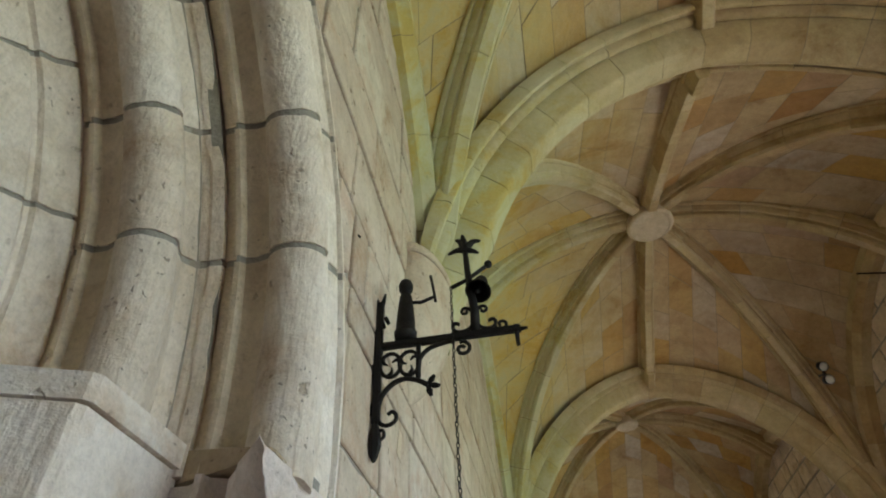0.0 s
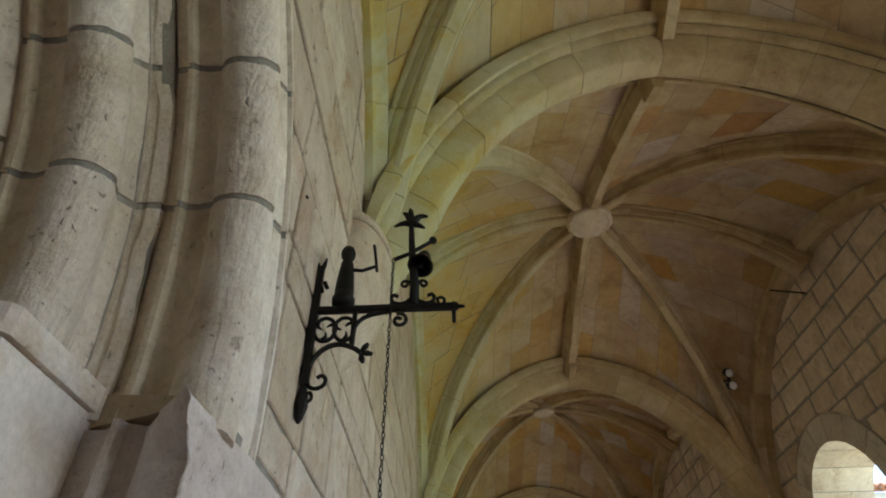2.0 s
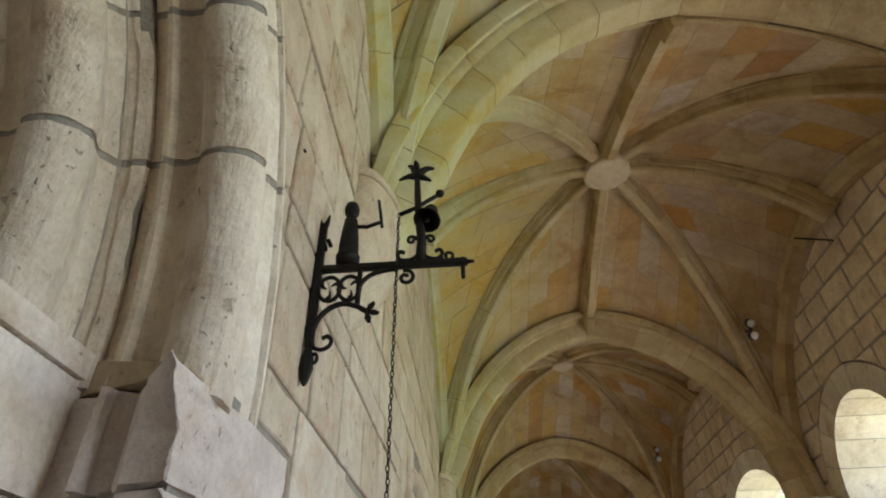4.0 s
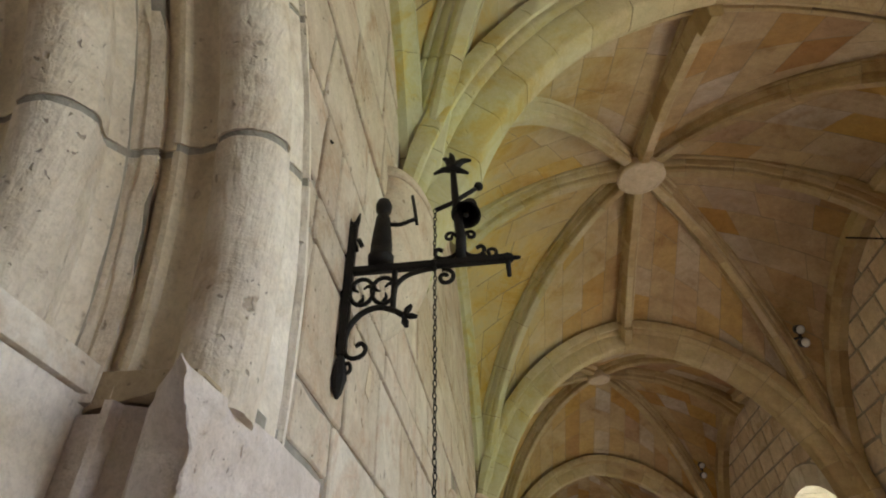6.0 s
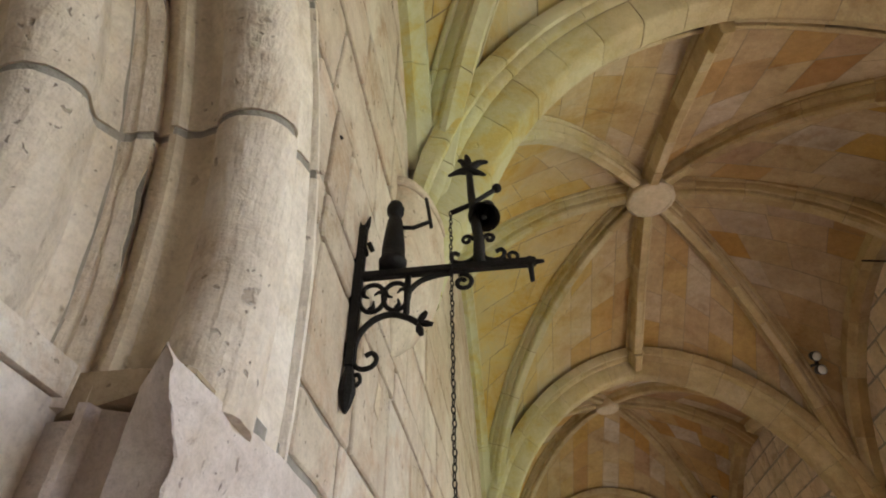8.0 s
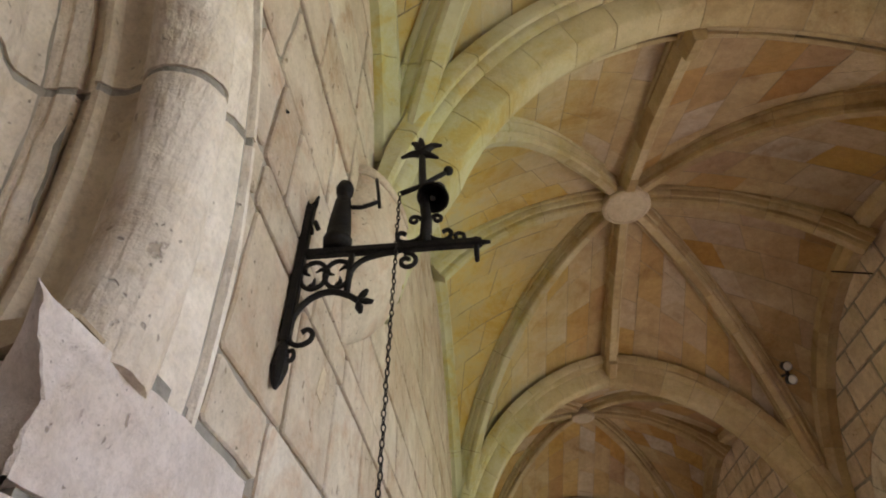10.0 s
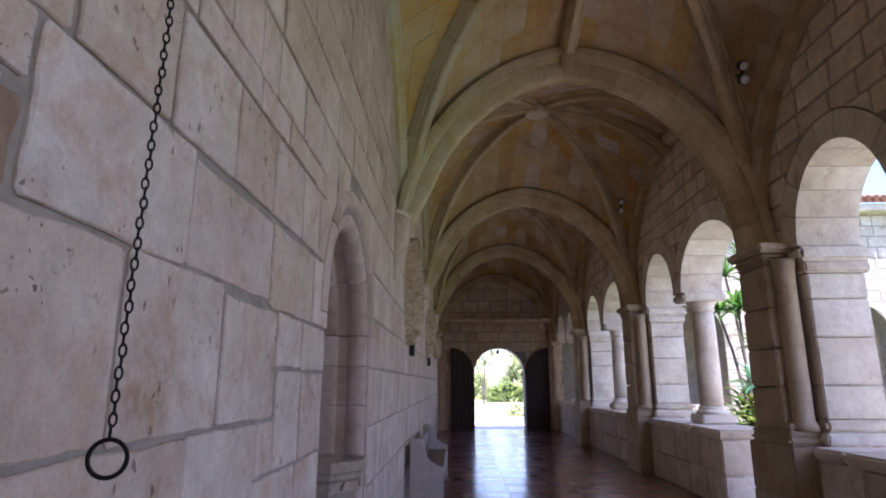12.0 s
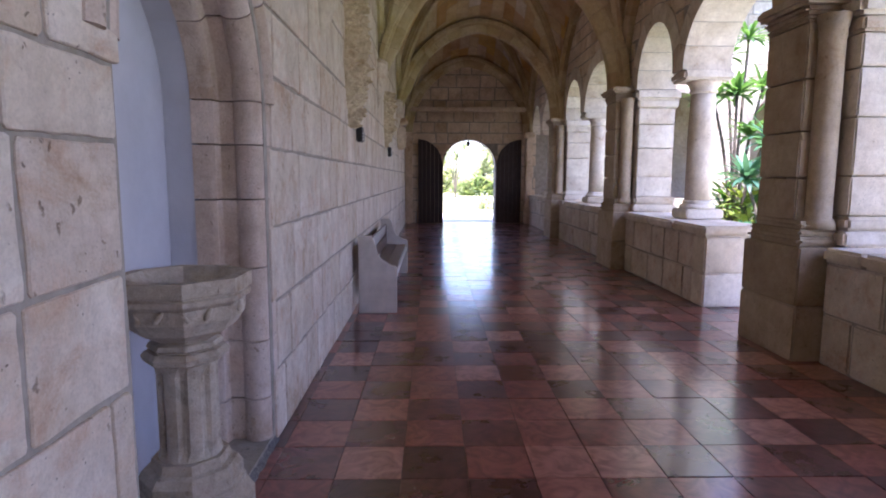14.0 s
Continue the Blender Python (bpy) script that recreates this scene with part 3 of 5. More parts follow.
TRANS = both_sides([(0.27, -0.05), (0.27, 0.03), (0.255, 0.05), (0.23, 0.05), (0.215, 0.03), (0.205, 0.055), (0.185, 0.08), (0.165, 0.085), (0.152, 0.075), (0.148, 0.1), (0.105, 0.205), (0.095, 0.215), (0.09, 0.226), (0.07, 0.238), (0.04, 0.24)])
DIAG = both_sides([(0.125, -0.05), (0.125, 0.035), (0.112, 0.05), (0.098, 0.045), (0.092, 0.075), (0.075, 0.1), (0.058, 0.105), (0.055, 0.15), (0.035, 0.172)])
RIDGE = both_sides([(0.1, -0.05), (0.1, 0.035), (0.085, 0.05), (0.072, 0.05), (0.058, 0.09), (0.052, 0.15), (0.035, 0.17)])
WALLRIB = [(-0.12, -0.05), (-0.12, 0.05), (-0.07, 0.07), (-0.05, 0.1), (0.05, 0.1), (0.07, 0.07), (0.12, 0.05), (0.12, -0.05)]
for bay, (ya, yb) in enumerate(zip(VAULT_Y, VAULT_Y[1:])):
    ym = (ya + yb) / 2
    curves = bay_curves(ya, yb)
    boss = Vector((XC, ym, CROWN - 0.05))
    for (sx, sy), (tr, wl, dg) in curves.items():
        web(tr, dg, vault_rng)
        web(wl, dg, vault_rng, 0.15)
    rv, rf, rs = [], [], []
    down = Vector((0, 0, -1))
    for (sx, sy), (tr, wl, dg) in curves.items():
        d = Vector(dg[-1]) - Vector(dg[0])
        d.z = 0
        voussoirs(rv, rf, rs, above_corbel(dg), d.cross(Vector((0, 0, 1))), DIAG, 0.55, inward=down)
        x = XL if sx < 0 else XR
        voussoirs(rv, rf, rs, above_corbel(wl), (1, 0, 0), WALLRIB, 0.6, inward=down)
    for y in (ya, yb) if bay < 3 else ():  # no ridge rib along the gallery in the far bays
        side = 1 if y < ym else -1
        ridge = [(XC, y + side * 0.1, KEY - 0.01), (XC, y + side * 0.55, KEY + 0.16), (XC, (y + ym) / 2, (KEY + CROWN) / 2 + 0.05), (XC, ym, CROWN)]
        voussoirs(rv, rf, rs, ridge, (1, 0, 0), RIDGE, 0.5, inward=down)
        # ahead of the first arch the ridge rib ends in a pointed stop over the arch's face
        if bay > 1:
            voussoirs(rv, rf, rs, [(XC, y + side * 0.1, KEY - 0.085), (XC, y + side * 0.3, KEY - 0.0)], (1, 0, 0), [(a * 0.9, b) for a, b in RIDGE], 0.5, inward=down)
    for x in (XL, XR):
        rise = [(x + (XC - x) * f, ym, z) for f, z in ((0.0, 5.16), (0.1, 5.38), (0.25, 5.62), (0.5, 5.88), (0.75, 6.0), (1.0, CROWN))]
        voussoirs(rv, rf, rs, rise, (0, 1, 0), DIAG, 0.5, inward=down)
    ribs = mesh("ceiling_ribs", rv, rf, [M_RIB, M_VMORTAR], slots=rs, smooth=True)
    tagged(ribs, "ochre limestone vault ribs meeting at a round boss", "vault rib", kind="structure")
    bm = bmesh.new()
    lathe(bm, [(0.12, 0.0), (0.22, -0.05), (0.245, -0.11), (0.245, -0.165), (0.23, -0.182), (0.205, -0.188), (0.195, -0.18), (0.1, -0.184), (0.02, -0.188)], boss, 28)
    if bay > 2:  # smaller ones further along
        bmesh.ops.scale(bm, vec=(0.75, 0.75, 1.0), space=Matrix.Translation(-boss), verts=bm.verts)
    b = part("vault_boss", bm, M_BOSS, None, smooth=False)
    tagged(b, "round pale stone boss at the crown of the vault", "vault boss", "vault bosses", "structure")
for y in VAULT_Y[1:]:
    rv, rf, rs = [], [], []
    left = [(XL + u, y, SPRING + w) for u, w in arc_half(XC - XL, key_height(y) - SPRING)]
    right = [(XR - u, y, SPRING + w) for u, w in arc_half(XR - XC, key_height(y) - SPRING)]
    voussoirs(rv, rf, rs, above_corbel(left) + right[::-1][1:], (0, 1, 0), TRANS, 0.36, inward=down)
    tagged(mesh("ceiling_arch", rv, rf, [M_RIB, M_VMORTAR], slots=rs, smooth=True), "moulded limestone transverse arch across the gallery", "vault arch", kind="structure")
ceiling = mesh("ceiling", ceiling_verts, ceiling_faces, [M_WEB, M_VMORTAR], slots=ceiling_slots)
tagged(ceiling, "ribbed vault of cream and ochre stone blocks", "ceiling", kind="structure")
roof = mesh("roof_cover", [(-0.9, BACK - 0.4, 6.6), (5.0, BACK - 0.4, 6.6), (5.0, FAR + 0.62, 6.6), (-0.9, FAR + 0.62, 6.6), (-0.9, BACK - 0.4, 6.75), (5.0, BACK - 0.4, 6.75), (5.0, FAR + 0.62, 6.75), (-0.9, FAR + 0.62, 6.75)],
            [(0, 1, 2, 3), (4, 7, 6, 5), (0, 4, 5, 1), (1, 5, 6, 2), (2, 6, 7, 3), (3, 7, 4, 0)], M_ROOF)
tagged(roof, "plain roof slab above the vault", "roof", kind="structure")

# ---- portal beside the camera ----
portal = empty("portal", (0, PORTAL_Y, 0), "moulded cream limestone doorway arch with rolls and hollows", "doorway", kind="structure")


def portal_ring(name, profile, mat, label, angles, chipped=0):
    """One order of the archivolt as separate stones: profile of (radius, x)."""
    for a0, a1 in zip(angles, angles[1:]):
        steps = 18 if chipped else 10
        verts, faces = [], []
        m = len(profile)
        gap = 0.009
        for i in range(steps + 1):
            th = radians(a0 + (a1 - a0) * i / steps)
            for q, (r, x) in enumerate(profile):
                rag = 0.0035 * noise.noise(Vector((q * 0.55, a0 * 1.7 + (9 if i else 0), r * 3))) + 0.002 * noise.noise(Vector((q * 1.9, a1, 4.0)))
                e = th + (gap / 1.45 + rag if i == 0 else (-gap / 1.45 + rag if i == steps else 0.0))
                if q < chipped:  # this edge is broken away in places
                    bite = 0.5 + noise.noise(Vector((th * 5.5, 1.0, r))) + 0.5 * noise.noise(Vector((th * 17, 6.0, r)))
                    x -= 0.026 * max(0.0, bite - 0.35) * (1.0 if q < 3 else 0.45)
                w = 0.0022 * noise.noise(Vector((r * 14, x * 14, e * 9)))  # worn, never quite true
                verts.append((x + w, (r + w) * math.cos(e), PORTAL_Z + (r + w) * math.sin(e)))
        for i in range(steps):
            for j in range(m - 1):
                a = i * m + j
                faces.append((a, a + 1, a + m + 1, a + m))
        faces.append(tuple(range(m)))
        faces.append(tuple(reversed(range(steps * m, steps * m + m))))
        part_ob = mesh(name, verts, faces, mat, portal, label, smooth=True)
    return part_ob


def roll(cr, cx, r, a0, a1, n=13):
    return [(cr + r * math.cos(radians(a0 + (a1 - a0) * i / n)), cx + r * math.sin(radians(a0 + (a1 - a0) * i / n))) for i in range(n + 1)]


OUTER = [(1.60, -0.05), (1.588, -0.012), (1.583, 0.006), (1.566, 0.008), (1.56, -0.012), (1.548, -0.014), (1.543, 0.001), (1.5, -0.004), (1.48, -0.012)] + roll(1.415, -0.055, 0.07, 70, 235) + [(1.385, -0.118), (1.45, -0.12)]
HOLLOW1 = [(1.47, -0.1), (1.385, -0.112), (1.395, -0.15), (1.39, -0.175), (1.372, -0.183), (1.372, -0.196), (1.392, -0.2), (1.398, -0.235), (1.45, -0.25)]
SECOND = [(1.45, -0.225), (1.383, -0.235), (1.375, -0.262), (1.38, -0.272), (1.375, -0.292), (1.33, -0.305), (1.31, -0.296)] + roll(1.245, -0.335, 0.066, 50, 215) + [(1.21, -0.385), (1.3, -0.395)]
HOLLOW2 = [(1.33, -0.36), (1.215, -0.385), (1.228, -0.42), (1.225, -0.447), (1.205, -0.455), (1.205, -0.468), (1.224, -0.475), (1.222, -0.51), (1.3, -0.53)]
THIRD = [(1.3, -0.49), (1.21, -0.497), (1.17, -0.515), (1.13, -0.515), (1.125, -0.527), (1.115, -0.53), (1.1, -0.52), (1.03, -0.53), (1.0, -0.56), (0.99, -0.6), (0.99, -0.9), (1.1, -0.9)]
J_OUT = [-2.6, 18.3, 33.2, 48, 63, 78, 93, 108, 123, 138, 153, 168, 180]
portal_ring("roll_stone", OUTER, M_DRESSED, "cream tooled roll moulding stone", [-3.8] + J_OUT[1:])
portal_ring("hollow_stone", HOLLOW1, M_HOLLOW, "brown weathered hollow moulding stone", J_OUT)
portal_ring("roll_stone", SECOND, M_DRESSED, "cream tooled roll moulding stone", J_OUT, 3)
portal_ring("hollow_stone", HOLLOW2, M_HOLLOW, "brown weathered hollow moulding stone", J_OUT)
portal_ring("inner_stone", THIRD, M_DRESSED, "cream inner arch stone", [0.5, 22, 40, 58, 76, 94, 112, 130, 148, 166, 180])
def mortar_ring(profile, a0, a1):
    """Pointing that fills the joints of one order to just under its face."""
    verts, n, m = [], 60, len(profile)
    sunk = []
    for q, (r, x) in enumerate(profile):
        dr = profile[min(q + 1, m - 1)][0] - profile[max(q - 1, 0)][0]
        dx = profile[min(q + 1, m - 1)][1] - profile[max(q - 1, 0)][1]
        d = math.hypot(dr, dx) or 1.0
        sunk.append((r - dx / d * 0.005, x + dr / d * 0.005))
    for i in range(n + 1):
        th = radians(a0 + (a1 - a0) * i / n)
        for r, x in sunk:
            verts.append((x, r * math.cos(th), PORTAL_Z + r * math.sin(th)))
    faces = [(i * m + j, i * m + j + 1, i * m + m + j + 1, i * m + m + j) for i in range(n) for j in range(m - 1)]
    mesh("pointing", verts, faces, M_POINT, portal, "grey mortar pointing", smooth=True)


for order in (OUTER, HOLLOW1, SECOND, HOLLOW2, THIRD):
    mortar_ring(order[1:-1], 1.0, 179.0)
# mortar behind the orders
mortar_profile = [(1.62, -0.03), (1.48, -0.03), (1.42, -0.06), (1.40, -0.12), (1.41, -0.19), (1.40, -0.25), (1.385, -0.285), (1.33, -0.32), (1.255, -0.345), (1.235, -0.4), (1.24, -0.47), (1.22, -0.51), (1.12, -0.54), (1.02, -0.57), (1.0, -0.88)]
verts, faces = [], []
for i in range(37):
    th = math.pi * i / 36
    for r, x in mortar_profile:
        verts.append((x, r * math.cos(th), PORTAL_Z + r * math.sin(th)))
m = len(mortar_profile)
faces = [(i * m + j, i * m + j + 1, i * m + m + j + 1, i * m + m + j) for i in range(36) for j in range(m - 1)]
mesh("mortar_bed", verts, faces, M_MORTAR, portal)
# jambs below the springing
RECESS = [(1.34, -0.1), (1.375, -0.13), (1.36, -0.16), (1.34, -0.166), (1.338, -0.178), (1.365, -0.185), (1.385, -0.215), (1.385, -0.262), (1.56, -0.262)]  # moulded recess behind the broken face
JAMB_INNER = [(1.5, -0.268), (1.405, -0.258), (1.395, -0.252), (1.115, -0.252), (1.1, -0.262), (1.03, -0.42), (1.0, -0.5), (0.985, -0.9), (1.5, -0.9)]


def jamb_stone(profile, sign, z0, z1, label, mat=None):
    verts = [(x, sign * r, z) for z in (z0, z1) for r, x in profile]
    m = len(profile)
    faces = [(j, (j + 1) % m, m + (j + 1) % m, m + j) for j in range(m)] + [tuple(range(m)), tuple(reversed(range(m, 2 * m)))]
    mesh("pointing" if mat is M_POINT else "jamb_stone", verts, faces, mat or M_DRESSED, portal, label)


for sign in (1, -1):
    for z0, z1 in ((0.0, 0.5), (0.5, 1.02), (1.02, 1.42), (1.42, 1.805), (1.805, 1.985)):
        # the block's face and inner edge are broken off unevenly
        levels = 26
        wide = 0.225 if z1 > 1.9 else 0.0  # the top stone reaches on into the wall
        verts, faces = [], []
        for k in range(levels):
            z = z0 + 0.006 + (z1 - z0 - 0.012) * k / (levels - 1)
            edge = 1.215 + 0.085 * min(1.0, max(0.0, (1.985 - z) / 0.1)) + 0.014 * noise.noise(Vector((z * 14, sign * 3.0, z0))) + 0.006 * noise.noise(Vector((z * 45, 2.0, z0)))
            inner = max(1.312, edge + 0.012)
            ring = [(1.56 + wide, -0.03)] + [(1.56 + wide + (edge - 1.56 - wide) * q / 16, 0.003) for q in range(17)]
            ring += [(edge + (inner - edge) * q / 4 + 0.002, -0.004 - 0.081 * q / 4) for q in range(5)] + RECESS
            m = len(ring)
            for r, x in ring:
                p = Vector((x * 9, r * 9, z * 9))
                face = 1.0 if x > 0.0 else 0.12
                w = face * (0.012 * noise.noise(p) + 0.008 * noise.noise(p * 2.7) + 0.005 * noise.noise(p * 7.0) + 0.003 * noise.noise(p * 16.0))
                lift = min(1.0, max(0.0, (r - 1.42) / 0.1))  # stays proud where it runs on in front of the wall
                verts.append((x + w * (1 - 0.65 * lift) + (0.007 * lift - 0.008 * (1 - lift) if face > 0.5 else 0.0), sign * (r + w * 0.2), z))
        for k in range(levels - 1):
            for j in range(m):
                a = k * m + j
                b = k * m + (j + 1) % m
                faces.append((a, b, b + m, a + m))
        faces += [tuple(range(m)), tuple(reversed(range((levels - 1) * m, levels * m)))]
        mesh("jamb_stone", verts, faces, M_BROKEN, portal, "pale rough-broken jamb stone", smooth=True)
        jamb_stone(JAMB_INNER, sign, z0 + 0.004, z1 - 0.004 if z1 < 1.9 else 2.009, "smooth white jamb stone")
    jamb_stone([(r + 0.004 if r > 1.2 else r - 0.004, x + 0.012) for r, x in JAMB_INNER], sign, 2.011, 2.06, "thin white impost course", M_IMPOST)
    # shade beneath the archivolt's end is put into this stone's brown
    cap = [(1.402, -0.262, 2.052), (1.385, -0.235, 2.05), (1.345, -0.12, 2.025), (1.295, -0.02, 1.994), (1.305, -0.012, 1.992), (1.57, -0.016, 1.992), (1.57, -0.262, 2.052)]
    verts = [(x, sign * r, 1.986) for r, x, z in cap] + [(x, sign * r, z) for r, x, z in cap]
    mesh("jamb_stone", verts, [(k, (k + 1) % 7, 7 + (k + 1) % 7, 7 + k) for k in range(7)] + [tuple(range(7)), tuple(range(13, 6, -1))], M_SHADED_TAN, portal, "brown sloping stone over the recess")
    for z0, z1 in ((1.795, 1.815), (1.41, 1.43), (1.01, 1.03)):
        jamb_stone([(1.42, -0.262), (1.385, -0.2), (1.33, -0.016), (1.58, -0.016), (1.58, -0.262)], sign, z0, z1, "grey mortar pointing", M_POINT)
    jamb_stone([(1.44, -0.1), (1.43, -0.003), (1.765, -0.003), (1.765, -0.1)], sign, 1.974, 2.006, "grey mortar pointing", M_POINT)
bm = bmesh.new()
box(bm, -0.88, -0.8, -1.0, 1.0, 0.0, PORTAL_Z + 1.02)
door_1 = part("door_1", bm, M_WOOD, None)
door_1.location.y = PORTAL_Y
tagged(door_1, "dark wooden door deep inside the moulded portal", "door", kind="structure")

# ---- right-hand arcade: piers, columns, parapets ----
def pier(y, label):
    """Square pier of blocks with base and capital, a pilaster and two slim shafts on the gallery side."""
    p = empty("pier", (4.5, y + PIER_LEN / 2, 0), label, "pier", "arcade piers", "structure")
    o = p.location

    def add(name, x0, x1, y0, y1, z0, z1, mat=None, bevel=0.012, label=""):
        bm = bmesh.new()
        box(bm, x0 - o.x, x1 - o.x, y0 - o.y, y1 - o.y, z0, z1, bevel)
        # the gallery side gets the darker stone that carries its shade
        part(name, bm, mat or (M_SHADED_TAN if x0 < 4.1 else M_PIER), p, label)
    y1 = y + PIER_LEN
    # pilaster towards the gallery
    ya, yb = y + 0.2, y + 0.76
    zs = [0.0, 0.42, 1.15, 1.5, 1.88, 2.3, 2.74]
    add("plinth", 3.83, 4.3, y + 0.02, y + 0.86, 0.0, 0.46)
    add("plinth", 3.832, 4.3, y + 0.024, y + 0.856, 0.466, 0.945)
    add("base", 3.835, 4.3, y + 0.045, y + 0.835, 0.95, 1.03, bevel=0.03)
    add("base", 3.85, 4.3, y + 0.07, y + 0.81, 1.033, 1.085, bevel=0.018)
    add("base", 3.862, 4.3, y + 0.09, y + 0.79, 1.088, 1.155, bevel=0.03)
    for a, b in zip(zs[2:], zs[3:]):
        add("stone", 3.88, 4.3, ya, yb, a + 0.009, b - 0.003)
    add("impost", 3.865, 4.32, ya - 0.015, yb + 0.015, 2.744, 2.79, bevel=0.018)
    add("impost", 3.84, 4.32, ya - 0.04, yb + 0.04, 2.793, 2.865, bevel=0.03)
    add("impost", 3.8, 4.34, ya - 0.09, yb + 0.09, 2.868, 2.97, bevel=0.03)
    for yy in (ya - 0.045, yb + 0.045):
        bm = bmesh.new()
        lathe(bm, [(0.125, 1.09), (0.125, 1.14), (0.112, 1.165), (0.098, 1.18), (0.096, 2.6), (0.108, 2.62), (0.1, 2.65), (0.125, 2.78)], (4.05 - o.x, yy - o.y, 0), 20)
        part("shaft", bm, M_SHADED_TAN, p, smooth=True)
    # square responds at both ends, under the arches
    for a, b, hat in ((y, y + 0.3, y - 0.05), (y1 - 0.3, y1, y1 + 0.05)):
        lo, hi = min(a, hat), max(b, hat)
        add("respond_base", 4.14, 4.86, lo, hi, 0.962, 1.08, bevel=0.02)
        add("respond_base", 4.165, 4.84, lo + 0.02, hi - 0.02, 1.082, 1.2, bevel=0.03)
        zz = [1.202, 1.52, 1.98, 2.36, 2.62]
        for z0, z1 in zip(zz, zz[1:]):
            add("stone", 4.19, 4.77, a + 0.003, b - 0.003, z0 + 0.004, z1 - 0.004)
        add("capital", 4.165, 4.82, lo + 0.025, hi - 0.025, 2.622, 2.74, bevel=0.02)
        add("capital", 4.125, 4.85, lo, hi, 2.742, 2.895, bevel=0.035)
    add("stone", 4.28, 4.76, y + 0.28, y1 - 0.28, 0.0, 2.9, M_PIER)
    return p


for y in PIER_NEAR:
    pier(y, "weathered pale limestone arcade pier with pilaster and square responds")


def round_column(y):
    col = empty("column", (4.5, y, 0.95), "round white limestone column on a square base on the parapet", "column", "arcade columns", "structure")

    def add(name, bm, smooth=False):
        part(name, bm, M_PIER, col, smooth=smooth)
    bm = bmesh.new()
    box(bm, -0.25, 0.25, -0.25, 0.25, 0.012, 0.14, 0.02)
    add("plinth", bm)
    bm = bmesh.new()
    lathe(bm, [(0.22, 0.142), (0.232, 0.165), (0.222, 0.19), (0.195, 0.205), (0.188, 0.22), (0.198, 0.235), (0.178, 0.255)], (0, 0, 0), 24)
    add("base", bm, True)
    bm = bmesh.new()
    lathe(bm, [(0.168, 0.257), (0.17, 0.7), (0.165, 1.3), (0.155, 1.66)], (0, 0, 0), 24)
    add("shaft", bm, True)
    bm = bmesh.new()
    lathe(bm, [(0.155, 1.662), (0.18, 1.68), (0.176, 1.7), (0.162, 1.715), (0.195, 1.79), (0.225, 1.82)], (0, 0, 0), 24)
    add("capital", bm, True)
    bm = bmesh.new()
    box(bm, -0.36, 0.3, -0.235, 0.235, 1.822, 1.945, 0.03)
    add("abacus", bm)
    return col


for y in columns_y:
    round_column(y)


def parapet(y0, y1):
    p = empty("parapet", (4.4, (y0 + y1) / 2, 0), "low limestone block parapet with a pale worn coping", "parapet", "arcade parapets", "structure")
    o = p.location
    rng = random.Random(int(y0 * 100))
    bm = bmesh.new()
    box(bm, 4.055 - o.x, 4.72 - o.x, y0 + 0.02 - o.y, y1 - o.y, 0, 0.84)
    part("core", bm, M_MORTAR, p)
    for z0, z1 in ((0.0, 0.42), (0.42, 0.84)):
        y = y0
        while y < y1 - 0.05:
            e = min(y1, y + rng.uniform(0.4, 0.75))
            if y1 - e < 0.2:
                e = y1
            bm = bmesh.new()
            box(bm, 4.04 - o.x + rng.uniform(-0.006, 0.006), 4.3 - o.x, y + 0.008 - o.y, e - 0.008 - o.y, z0 + 0.007, z1 - 0.007, 0.015)
            part("stone", bm, M_WALL, p)
            y = e
    y = y0 - 0.03
    while y < y1 - 0.05:
        e = min(y1, y + rng.uniform(0.7, 1.0))
        if y1 - e < 0.3:
            e = y1
        bm = bmesh.new()
        box(bm, 4.0 - o.x, 4.78 - o.x, y + 0.004 - o.y, e - 0.004 - o.y, 0.842, 0.955, 0.025)
        part("coping", bm, M_PIER, p)
        y = e
    for z0, z1 in ((0.0, 0.4), (0.402, 0.838)):
        bm = bmesh.new()
        box(bm, 4.03 - o.x, 4.74 - o.x, y0 - 0.01 - o.y, y0 + 0.3 - o.y, z0 + 0.004, z1, 0.02)
        part("end_stone", bm, M_PIER, p)


for i, (a, b) in enumerate(parapets):
    parapet(a + (0.95 if i == 2 else 0.0), b)

# ---- garden ground ----
ground = mesh("ground", [(-400, -400, -0.31), (400, -400, -0.31), (400, 400, -0.31), (-400, 400, -0.31)], [(0, 1, 2, 3)], M_GRASS)
tagged(ground, "green lawn around the cloister", "ground", kind="structure")

# ---- masonry of the left wall ----
NY, NW, NS = 4.76, 0.86, 1.88
def clear_niche(u, v):
    if v <= NS:  # plain stone edge on the near side, moulded jamb on the far side
        return push_circle(NY, 0.7 if u < NY else 0.765, NS)(u, v)
    return push_circle(NY, NW, NS)(u, v)


clear_left = chain_push(push_circle(PORTAL_Y, 1.575, PORTAL_Z), clear_niche)


def inside_left(u, v):
    for c, r, s in ((PORTAL_Y, 1.5, PORTAL_Z), (NY, 0.76, NS)):
        if abs(u - c) < r and (v < s or math.hypot(u - c, v - s) < r):
            return True
    return False


def left_place(u, v, out):
    return (out, u, v)


near = random.Random(11)


